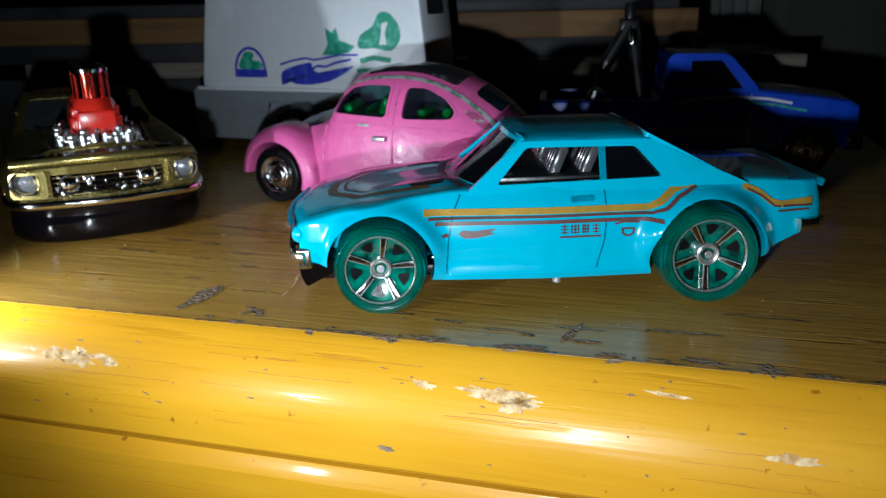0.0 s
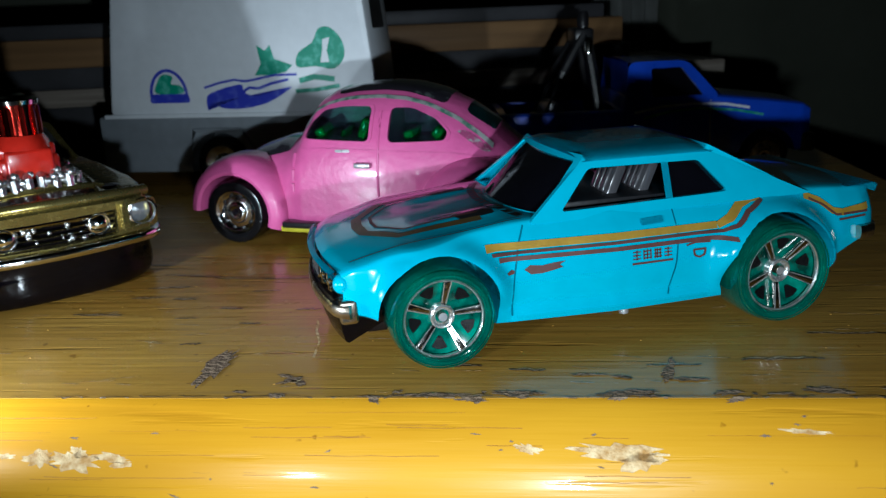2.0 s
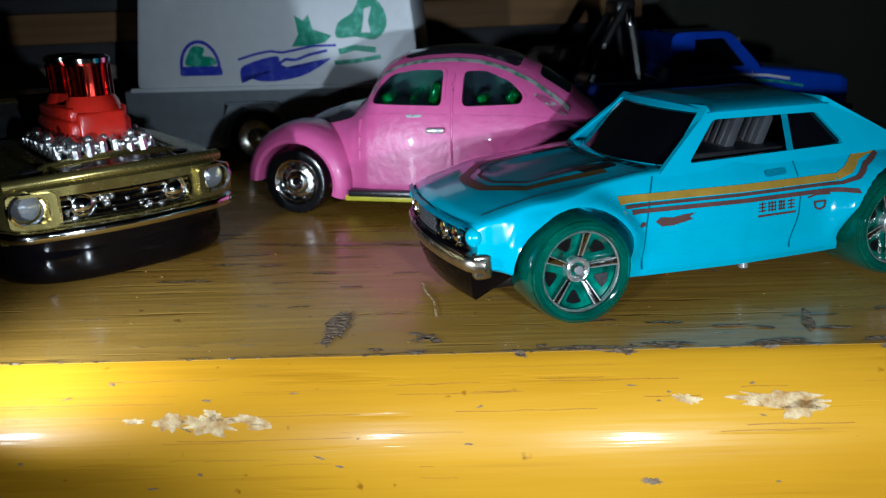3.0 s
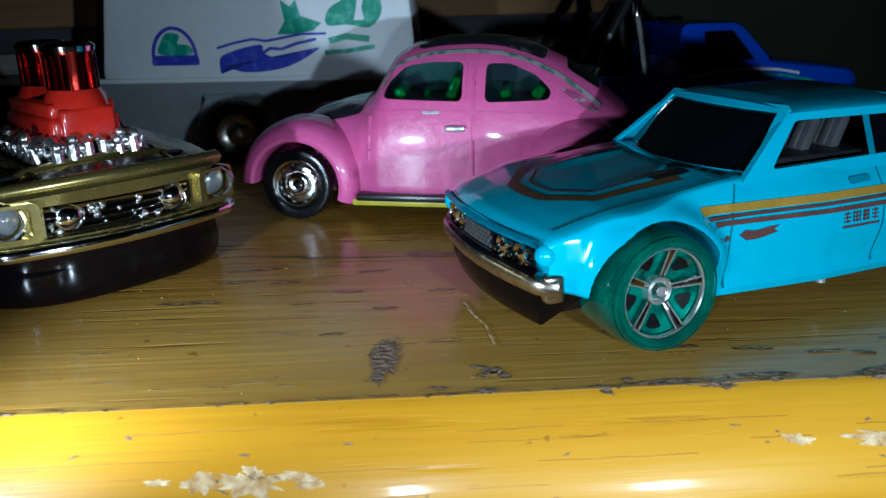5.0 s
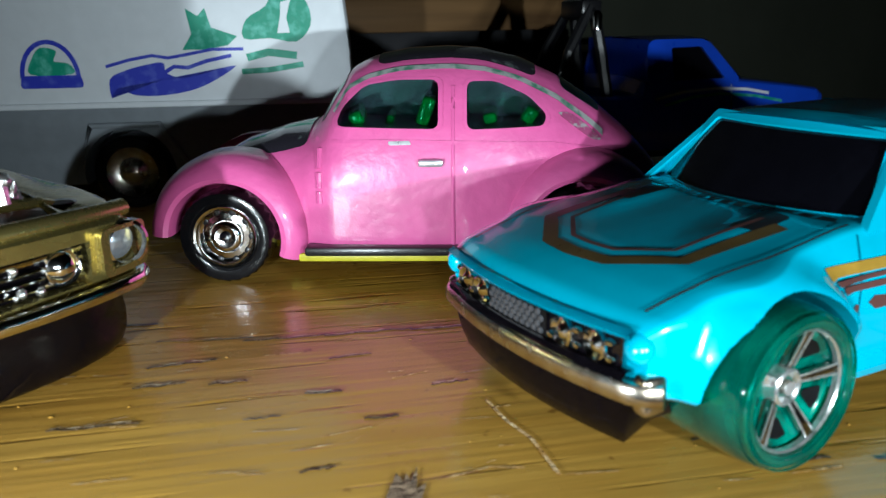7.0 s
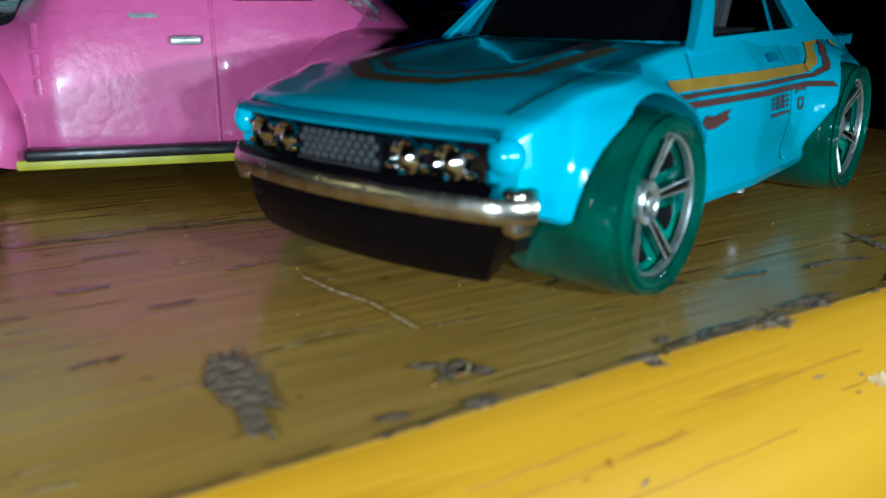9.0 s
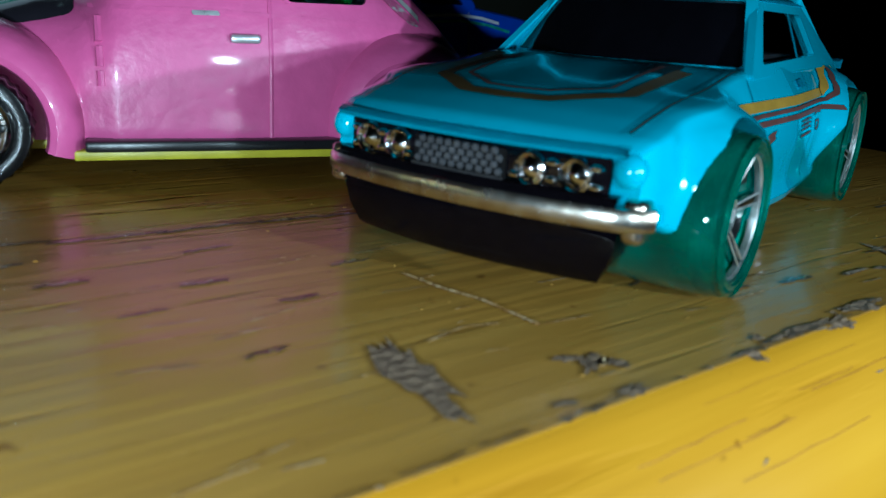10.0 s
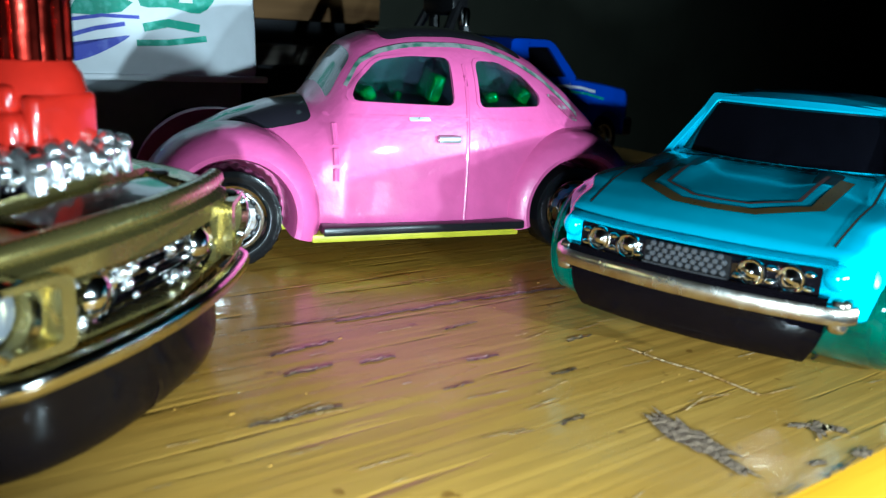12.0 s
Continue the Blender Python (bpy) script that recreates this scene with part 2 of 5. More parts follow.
def lathe(profile, axis="y", steps=40, centre=(0, 0, 0), a0=0.0, a1=360.0):
    """Turns a profile of (radius, offset along the axis); a full turn closes."""
    full = abs(a1 - a0) >= 359.9
    rings = []
    for i in range(steps if full else steps + 1):
        a = radians(a0 + (a1 - a0) * i / steps)
        c, s = math.cos(a), math.sin(a)
        ring = []
        for r, h in profile:
            p = {"y": (r * c, h, r * s), "z": (r * c, r * s, h), "x": (h, r * c, r * s)}[axis]
            ring.append(tuple(p[j] + centre[j] for j in range(3)))
        rings.append(ring)
    if full:
        rings.append(rings[0])
        bm = loft(rings, caps=False)
        bmesh.ops.remove_doubles(bm, verts=bm.verts[:], dist=1e-5)
        return bm
    return loft(rings)


def tube(path, radius, steps=8):
    """A round bar along a path of points."""
    rings = []
    pts = [Vector(p) for p in path]
    for i, p in enumerate(pts):
        d = (pts[min(i + 1, len(pts) - 1)] - pts[max(i - 1, 0)]).normalized()
        up = Vector((0, 0, 1)) if abs(d.z) < 0.9 else Vector((1, 0, 0))
        u = d.cross(up).normalized()
        w = d.cross(u)
        rings.append([p + radius * (math.cos(a) * u + math.sin(a) * w) for a in (2 * math.pi * j / steps for j in range(steps))])
    return loft(rings)


def smooth_poly(pts, per=6):
    """A rounded closed outline through corner points (Catmull-Rom)."""
    out, k = [], len(pts)
    for i in range(k):
        p0, p1, p2, p3 = (np.array(pts[(i + j - 1) % k], float) for j in range(4))
        for s in range(per):
            t = s / per
            out.append(tuple(0.5 * (2 * p1 + (p2 - p0) * t + (2 * p0 - 5 * p1 + 4 * p2 - p3) * t * t + (3 * p1 - p0 - 3 * p2 + p3) * t ** 3)))
    return out


def rounded(pts, r, per=5, mids=0):
    """A closed outline with its corners rounded by r; mids: further points on each straight run."""
    arcs, k = [], len(pts)
    for i in range(k):
        a, b, c = (Vector((*pts[(i + j - 1) % k], 0)) for j in range(3))
        d0, d1 = (a - b), (c - b)
        q = min(r, d0.length * 0.45, d1.length * 0.45)
        p0, p1 = b + d0.normalized() * q, b + d1.normalized() * q
        arcs.append([p0 * (1 - t) ** 2 + b * 2 * t * (1 - t) + p1 * t * t for t in (s / per for s in range(per + 1))])
    out = []
    for i, arc in enumerate(arcs):
        out += [(v.x, v.y) for v in arc]
        a, b = arc[-1], arcs[(i + 1) % k][0]
        out += [tuple((a + (b - a) * (j + 1) / (mids + 1))[:2]) for j in range(mids)]
    return out


def filled(poly, fn, lift=0.0, thick=0.0, rings=4):
    """A patch bounded by poly (2D), laid on the surface fn(a, b, lift)."""
    c = np.mean(np.array(poly), axis=0)
    bm = bmesh.new()
    mid = bm.verts.new(fn(*c, lift))
    prev = None
    for j in range(1, rings + 1):
        f = j / rings
        ring = [bm.verts.new(fn(*(c + (np.array(p) - c) * f), lift)) for p in poly]
        k = len(ring)
        for i in range(k):
            if prev is None:
                bm.faces.new((mid, ring[i], ring[(i + 1) % k]))
            else:
                bm.faces.new((prev[i], ring[i], ring[(i + 1) % k], prev[(i + 1) % k]))
        prev = ring
    if thick:
        bmesh.ops.solidify(bm, geom=bm.faces[:], thickness=thick)
    return bm


def ribbon(path, width, fn, lift=0.06, closed=False, dense=4):
    """A printed stripe of that width along a 2D path on the surface fn."""
    pts = [np.array(p, float) for p in path]
    if closed:
        pts.append(pts[0])
    fine = []
    for a, b in zip(pts, pts[1:]):
        fine += [a + (b - a) * s / dense for s in range(dense)]
    fine.append(pts[-1])
    rows = []
    for i, p in enumerate(fine):
        d = fine[min(i + 1, len(fine) - 1)] - fine[max(i - 1, 0)]
        q = np.array((-d[1], d[0])) / max(np.linalg.norm(d), 1e-6) * width / 2
        rows.append([fn(*(p + q), lift), fn(*p, lift), fn(*(p - q), lift)])
    return sheet(rows)


def ring_frame(outer, inner, fn, depth):
    """A band between two outlines of equal count on the surface fn, with depth."""
    bm = bmesh.new()
    loops = [[bm.verts.new(fn(*p, l)) for p in poly] for poly, l in ((outer, 0), (inner, 0), (inner, -depth), (outer, -depth))]
    k = len(outer)
    for a, b in zip(loops, loops[1:] + loops[:1]):
        for i in range(k):
            bm.faces.new((a[i], a[(i + 1) % k], b[(i + 1) % k], b[i]))
    return bm


def resample(poly, count):
    """The outline poly as count points at even steps, starting at its first."""
    p = np.array(list(poly) + [poly[0]], float)
    s = np.concatenate(([0], np.cumsum(np.linalg.norm(np.diff(p, axis=0), axis=1))))
    q = np.linspace(0, s[-1], count, endpoint=False)
    return list(zip(np.interp(q, s, p[:, 0]), np.interp(q, s, p[:, 1])))


def curve(*pts):
    """A smooth function through (x, value) pairs given in any order."""
    p = sorted(pts)
    xs, ys = [a for a, _ in p], [b for _, b in p]
    return lambda x: float(np.interp(x, xs, ys))


def bell(x, width):
    return math.exp(-(x / width) ** 2)


def cut(ob, *cutters):
    """Takes the closed meshes of the cutters out of ob for good."""
    for c in cutters:
        bpy.context.view_layer.update()
        me = bpy.data.meshes.new("cutter")
        bmesh.ops.recalc_face_normals(c, faces=c.faces)
        c.to_mesh(me)
        c.free()
        me.transform(Matrix.Diagonal((MM, MM, MM, 1)))
        tool = new("cutter", me)
        tool.matrix_world = ob.matrix_world
        mod = ob.modifiers.new("cut", "BOOLEAN")
        mod.operation, mod.solver, mod.object = "DIFFERENCE", "EXACT", tool
        bpy.context.view_layer.update()
        done = bpy.data.meshes.new_from_object(ob.evaluated_get(bpy.context.evaluated_depsgraph_get()))
        ob.modifiers.remove(mod)
        old, ob.data = ob.data, done
        bpy.data.meshes.remove(old)
        bpy.data.objects.remove(tool)
        bpy.data.meshes.remove(me)
    ob.data.shade_smooth()
    ob.data.set_sharp_from_angle(angle=radians(38))
    return ob


def well(x, z, r, y0, y1):
    """A cutter for a wheel well."""
    return lathe([(0.001, y0), (r, y0), (r, y1), (0.001, y1)], "y", 40, (x, 0, z))


def shell(xs, section, warp=None):
    """A closed body: section(x) gives the half outline (y, z) from bottom centre to top centre."""
    rings = []
    for x in xs:
        half = section(x)
        ring = [(x, y, z) for y, z in half] + [(x, -y, z) for y, z in half[-2:0:-1]]
        rings.append([warp(*p) for p in ring] if warp else ring)
    return loft(rings)


def ball(x, y, z, rx, ry, rz, seg=14):
    bm = bmesh.new()
    bmesh.ops.create_uvsphere(bm, u_segments=seg, v_segments=max(6, seg // 2), radius=1)
    return moved(bm, Matrix.Translation((x, y, z)) @ Matrix.Diagonal((rx, ry, rz, 1)))


# ---- the room and the cabinet top ----
link("wall_back", box(-900, 900, 330, 350, -760, 900), WALL, None, "dark olive painted wall behind the cabinet", 0, "structure", "wall")
link("wall_front", box(-900, 900, -1250, -1230, -760, 900), WALL, None, "plain painted wall in the dark", 0, "structure", "wall")
link("wall_left", box(-920, -900, -1230, 330, -760, 900), WALL, None, "plain painted wall in the dark", 0, "structure", "wall")
link("wall_right", box(900, 920, -1230, 330, -760, 900), WALL, None, "plain painted wall in the dark", 0, "structure", "wall")
link("floor", box(-920, 920, -1250, 350, -780, -760), SLATE, None, "dark floor of the room", 0, "structure", "floor")
link("ceiling", box(-920, 920, -1250, 350, 900, 920), WALL, None, "plain ceiling in the dark", 0, "structure", "ceiling")

cabinet = thing("wooden_cabinet", 0, 83.6, 0, -11.3, "yellow varnished wooden cabinet with a chipped rounded top edge", "cabinet")
U0, U1 = -260, 74


def slab(profile, u0, u1, step=6, wave=0.12):
    """A board of that (y, z) profile along the edge, very slightly uneven."""
    rings = []
    for u in np.arange(u0, u1 + 0.1, step):
        d = wave * noise.noise(Vector((u * 0.06, 1.7, 0.3)))
        rings.append([(u, y + d if y < 20 else y, z) for y, z in profile])
    return loft(rings)


part("tabletop", slab([(0, 0), (225, 0), (225, -6), (2, -6), (0.3, -3)], U0, U1), WOOD_TOP, cabinet, "brown varnished top, scratched and worn", 25)
nose = [(-0.02, -0.05), (-1.2, -0.45), (-4.0, -3.5), (-4.9, -4.6), (-5.9, -6.1), (-6.7, -8.2), (-7.1, -10.4), (-7.2, -12.9), (-6.6, -13.6), (12, -13.6), (12, -6.2), (1.9, -6.2), (0.2, -3.1)]
part("edge_moulding", slab(nose, U0, U1), WOOD_EDGE, cabinet, "bright yellow varnished edge moulding", 32)
part("drawer_front", slab([(-6.9, -15.6), (-7.6, -16.2), (-7.6, -120), (12, -120), (12, -14.4), (-6.2, -14.4)], U0, U1, 30), WOOD_EDGE, cabinet, "orange varnished drawer front", 25)
part("carcass", box(U0, U1, 12.2, 225, -760, -6.4), WOOD_EDGE, cabinet, "", 0)


def nose_at(u, s, l):
    """Places on the moulding: s runs down its face from the top edge, in mm."""
    if s <= 0:
        return (u, -s, 0.05 + l)
    ys = [-y for y, _ in nose[:8]]
    zs = [z for _, z in nose[:8]]
    run = np.concatenate(([0], np.cumsum(np.hypot(np.diff(ys), np.diff(zs)))))
    return (u, -float(np.interp(s, run, ys)) - 0.7 * l, float(np.interp(s, run, zs)) + 0.7 * l)


rnd = random.Random(4)


def flake(u, s, length, width, turn, seed, rough=0.35):
    """An uneven outline of a chip in the varnish."""
    r = random.Random(seed)
    out = []
    for i in range(26):
        a = 2 * math.pi * i / 26
        q = 1 + rough * (r.random() - 0.5) * 2
        x, y = length / 2 * math.cos(a) * q, width / 2 * math.sin(a) * q
        c, d = math.cos(radians(turn)), math.sin(radians(turn))
        out.append((u + x * c - y * d, s + x * d + y * c))
    return out


def chips(name, rows, material, label):
    for i, (u, s, length, width, turn) in enumerate(rows):
        part(name, filled(flake(u, s, length, width, turn, 31 * i + len(name)), nose_at, 0.04, 0, 3), material, cabinet, label, 60)


# bare patches on the top (s < 0 lies behind the edge)
chips("varnish_chip", [(-43.5, -7.6, 9.4, 2.7, 97), (-38.6, -1.2, 1.6, 0.6, 10), (-33.7, -4.0, 2.9, 1.0, 150),
                       (-32.6, -3.2, 1.5, 1.0, 60), (-34.6, -5.0, 1.8, 0.8, 20), (-34.4, -0.5, 2.2, 0.9, 0), (-17.5, -0.5, 8.4, 0.8, 0), (-9.6, -0.8, 3.8, 1.3, 8),
                       (2.0, -0.9, 5.6, 1.3, -6), (7.2, -6.2, 1.1, 5.6, 18), (8.9, -4.0, 3.4, 0.8, 0), (-1.4, -5.2, 4.2, 0.5, 0), (2.0, -4.6, 2.2, 0.6, 8), (12.0, -1.0, 3.0, 1.0, 0), (22.0, -1.4, 4.2, 1.5, 10),
                       (28.5, -1.0, 2.6, 2.0, 60), (34, -0.6, 3.4, 1.0, 0), (-24.6, -0.2, 2.2, 0.5, 0)], BARE, "dark bare wood where the varnish has flaked off")
chips("pale_chip", [(-58.4, 6.6, 3.4, 1.6, 0), (-54.6, 6.9, 5.0, 1.9, 6), (-54.3, 6.0, 1.8, 1.2, 30), (-50.6, 6.5, 3.8, 0.9, 8), (-49.6, 7.1, 2.4, 0.7, 0), (-62, 6.4, 2.0, 0.6, 0),
                    (0.8, 5.7, 8.6, 1.5, 4), (2.6, 6.5, 4.4, 1.6, -8), (-8.2, 5.4, 2.6, 0.8, 12), (18.5, 3.6, 4.2, 0.5, 4), (31.0, 8.8, 4.6, 1.0, 0), (-33.2, -3.7, 1.2, 0.7, 150)],
      FILLER, "pale exposed wood on the edge")
for i in range(22):
    r = random.Random(300 + i)
    part("varnish_chip", filled(flake(r.uniform(-26, 42), r.uniform(-1.2, 0.3), r.uniform(0.6, 3.2), r.uniform(0.25, 0.8), r.uniform(-15, 15), 300 + i, 0.5), nose_at, 0.05, 0, 2), BARE, cabinet, "dark bare wood where the varnish has flaked off")
for i in range(26):
    r = random.Random(700 + i)
    part("dent", filled(flake(r.uniform(-75, 45), r.uniform(2, 15), r.uniform(0.25, 1.1), r.uniform(0.12, 0.3), r.uniform(-20, 20), 700 + i, 0.5), nose_at, 0.04, 0, 2), BARE, cabinet, "small dark dent in the moulding")
for i in range(36):
    r = random.Random(1500 + i)
    u, v, length = r.uniform(-80, 44), r.uniform(1.5, 13.5), r.uniform(4, 18)
    line = [(u + length * j / 6, v + (r.random() - 0.5) * 0.12) for j in range(7)]
    part("grain_streak", ribbon(line, r.uniform(0.03, 0.08), nose_at, 0.03, dense=2), STAIN, cabinet, "thin dark streak in the moulding varnish")
for i in range(26):
    r = random.Random(1700 + i)
    u = -78 + 4.8 * i + r.uniform(-1, 1)
    line = [(u + r.uniform(1.6, 4.6) * j / 5, -0.15 + (r.random() - 0.5) * 0.35) for j in range(6)]
    part("seam_dirt", ribbon(sorted(line), r.uniform(0.05, 0.16), nose_at, 0.06, dense=2), CRACKED, cabinet, "dark worn line along the seam")
# tiny domes added to give the varnish its points of glint
for i in range(50):
    r = random.Random(2000 + i)
    q = r.uniform(0.05, 0.12)
    part("glint_bead", ball(r.uniform(-76, 36), r.uniform(0.8, 46), 0.02, q * r.uniform(1, 2.2), q, q * 0.55, 8), WOOD_TOP, cabinet, "tiny bead added so the varnish glints")
part("varnish_chip", filled(flake(-12, 13.2, 2.0, 0.7, 6, 77), nose_at, 0.05, 0, 3), BARE, cabinet)

# long open cracks in the top, along the grain
CRACKS = [(-59, 40.3, 9, -6), (-50.6, 38.9, 9, -2), (-42.6, 38.6, 9, 0), (-33, 37.9, 11, -5), (-61.9, 30.5, 4.4, 2), (-60.4, 34.8, 6.2, 4), (-47.9, 26, 3.2, -4), (-56, 29.8, 3.4, 0), (-43.6, 20.6, 2.8, -3),
          (-66, 24, 7, -1), (-53, 22.5, 3, 1), (-37, 25.5, 3.4, 1), (-20, 12, 3, 4), (-49, 14, 2.6, 1), (8, 7.6, 6, 1), (20, 9, 9, 2), (-8, 6.4, 4, -1), (30, 16, 10, 0), (-74, 34, 9, 1), (-15, 7.5, 4, 2), (-70, 46, 12, 0), (-45, 33, 4, 2)]
for i, (u, v, length, turn) in enumerate(CRACKS):
    r = random.Random(500 + i)
    path = [(u + length * (j / 9 - 0.5), -(v + math.tan(radians(turn)) * length * (j / 9 - 0.5) + (r.random() - 0.5) * 0.35)) for j in range(10)]
    part("grain_crack", ribbon(path, 0.2 + 0.45 * r.random() * min(1, length / 8), nose_at, 0.03, dense=3), CRACKED, cabinet, "open crack along the grain")
    if length > 3:
        # pale line on the torch side of the crack: its lit edge, painted
        lip = [(a + 0.15, b - 0.22 - 0.12 * r.random()) for a, b in path[r.randrange(3):7 + r.randrange(3)]]
        part("lit_crack_edge", ribbon(lip, 0.10 + 0.12 * r.random(), nose_at, 0.05, dense=2), PALE_GLINT, cabinet, "pale line along the crack, its lit edge as colour")
# the pale colour carries real scratches and the varnish's glints alike
for i in range(150):
    r = random.Random(900 + i)
    u, v = r.uniform(-78, 40), r.uniform(1, 50)
    length = r.uniform(0.6, 4.2)
    part("scratch_glint", ribbon([(u, -v), (u + length, -v - r.uniform(-0.25, 0.25) * length)], r.uniform(0.05, 0.13), nose_at, 0.03), PALE_GLINT if i % 2 else FILLER, cabinet, "short pale streak standing for scratches and painted glints")
# light thrown by the bumper onto the varnish, painted as a pale streak
part("scratch_glint", ribbon([(-34.8, -21.7), (-34.1, -17.8), (-33.0, -14.7), (-32.6, -9.5)], 0.3, nose_at, 0.03), FILLER, cabinet, "short pale streak standing for scratches and painted glints")
part("scratch_glint", ribbon([(-40.3, -10.9), (-37.1, -11.6), (-34.7, -11.0)], 0.16, nose_at, 0.03), FILLER, cabinet, "short pale streak standing for scratches and painted glints")


# ---- wheels ----
def wheel(parent, x, out, r, width, side, kind):
    """A toy wheel whose outer face stands at y = side * out."""
    def flip(profile):
        return [(a, side * (out - d)) for a, d in profile]
    at = (x, 0, r)
    if kind == "green":
        hub = part("wheel", lathe(flip([(0.01, width), (r * 0.45, width), (r * 0.45, 3.0), (r * 0.72, 2.4), (r * 0.72, 1.15), (r * 0.3, 2.1), (0.01, 2.1)]), "y", 30, at), GREEN_DISC, parent, "clear green wheel")
        part("tyre", lathe(flip([(r * 0.46, width), (r - 0.5, width), (r, width - 0.5), (r, 2.0), (r * 0.985, 1.2), (r * 0.955, 0.55), (r * 0.94, 0.62), (r * 0.925, 0.3), (r * 0.90, 0.12), (r * 0.885, 0.22), (r * 0.86, 0.0), (r * 0.82, 0.0), (r * 0.77, 0.15), (r * 0.755, 0.6), (r * 0.75, 1.6), (r * 0.46, 2.3)]), "y", 48, at), TYRE_GREEN, hub, "see-through green plastic tyre")
        part("rim_ring", lathe(flip([(r * 0.755, 0.45), (r * 0.735, 0.3), (r * 0.715, 0.45), (r * 0.715, 0.85), (r * 0.74, 0.9)]), "y", 44, at), WHEEL_SILVER, hub, "worn silver rim ring")
        part("hub_cap", lathe(flip([(r * 0.13, 1.42), (r * 0.17, 1.14), (r * 0.20, 1.08), (r * 0.23, 1.2), (r * 0.24, 2.1), (r * 0.13, 2.1)]), "y", 24, at), WHEEL_SILVER, hub)
        part("axle_end", lathe(flip([(0.01, 1.0), (0.5, 1.05), (0.55, 1.9), (0.01, 1.9)]), "y", 14, at), RUBBED, hub, "bare metal axle end")
        for k in (0.93, 0.86, 0.80):
            part("tyre_ridge", lathe(flip([(r * (k - 0.012), 0.16), (r * k, -0.06), (r * (k + 0.012), 0.16)]), "y", 44, at), TYRE_GREEN, hub, "moulded ridge on the tyre wall")
        def dish(p):
            return side * 0.95 * max(0, 1 - (p / r - 0.2) / 0.52)
        for j in range(5):
            a = radians(90 + 72 * j + (8 if x > 0 else 40))
            m = Matrix.Translation((x, side * (out - 0.75), r)) @ Matrix.Rotation(-a, 4, "Y") @ Matrix.Rotation(radians(90), 4, "X")
            bar = box(r * 0.2, r * 0.72, -0.42, 0.42, -0.3, 0.3, 0.12)
            for v in bar.verts:
                v.co.y *= 0.5 + 0.75 * (v.co.x / r)
                v.co.z += dish(v.co.x)
            spoke = part("spoke", moved(bar, m), DARK_CHROME, hub, "dark mirror chrome spoke")
            for e in (-0.36, 0.36):
                edge = tube([(r * 0.26, e * 0.65, dish(r * 0.26) - side * 0.3), (r * 0.70, e * 1.05, dish(r * 0.70) - side * 0.3)], 0.08, 6)
                part("spoke_edge", moved(edge, m), WHEEL_SILVER, spoke, "thin silver spoke edge")
            # black patches painted for the dark seen through the wheel
            m2 = Matrix.Translation((x, side * (out - 1.02), r)) @ Matrix.Rotation(-a - radians(36), 4, "Y") @ Matrix.Rotation(radians(90), 4, "X")
            hole = [(r * 0.40, -0.2), (r * 0.60, -0.95), (r * 0.64, 0), (r * 0.60, 0.95), (r * 0.40, 0.2)]
            part("spoke_gap_patch", moved(filled(rounded(hole, 0.25), lambda p, q, l: (p, q, l + dish(p)), 0, 0.08, 2), m2), BLACK, hub, "black patch for the dark seen between the spokes")
    else:
        hub = part("wheel", lathe(flip([(0.01, width), (r * 0.5, width), (r * 0.5, 1.35), (0.01, 1.35)]), "y", 24, at), BLACK, parent, "black plastic wheel")
        tyre = lathe(flip([(r * 0.5, width), (r - 0.3, width), (r, width - 0.3), (r, 0.45), (r - 0.25, 0.12), (r * 0.86, 0.0), (r * 0.74, 0.1), (r * 0.70, 0.35), (r * 0.66, 0.9), (r * 0.5, 1.0)]), "y", 56, at)
        if kind == "tread":
            for v in tyre.verts:
                d = Vector((v.co.x - x, 0, v.co.z - r))
                if d.length > r * 0.97:
                    k = round(math.atan2(d.z, d.x) / (2 * math.pi / 56))
                    v.co -= d.normalized() * (0.28 if k % 2 else 0.0)
        part("tyre", tyre, TYRE_BLACK, hub, "black ribbed tyre")
        part("rim", lathe(flip([(r * 0.70, 0.3), (r * 0.67, 0.1), (r * 0.63, 0.22), (r * 0.59, 0.75), (r * 0.50, 1.05), (r * 0.38, 0.95), (r * 0.34, 0.55), (r * 0.29, 0.3), (r * 0.22, 0.25), (r * 0.13, 0.42), (0.01, 0.42), (0.01, 1.3), (r * 0.68, 1.3)]), "y", 44, at), CHROME if kind == "tread" else RUBBED, hub, "bright silver rim")
        part("axle_end", lathe(flip([(0.01, 0.0), (r * 0.10, 0.05), (r * 0.12, 0.4), (0.01, 0.4)]), "y", 14, at), BLACK_GLOSS, hub)
        if kind == "tread":
            for j in range(10):
                a = 2 * math.pi * j / 10
                part("rim_slot", lathe([(0.01, 0), (0.42, 0), (0.3, 0.08), (0.01, 0.08)], "y", 10, (x + r * 0.55 * math.cos(a), side * (out - 0.92), r + r * 0.55 * math.sin(a))), BLACK, hub)
    return hub


def four_wheels(parent, xf, xr, out, rf, rr, width, kind):
    for side in (1, -1):
        wheel(parent, xf, out, rf, width, side, kind)
        wheel(parent, xr, out, rr, width, side, kind)
    for x, r in ((xf, rf), (xr, rr)):
        part("axle", tube([(x, -out + 1, r), (x, out - 1, r)], 0.5), SILVER, parent, "thin metal axle")


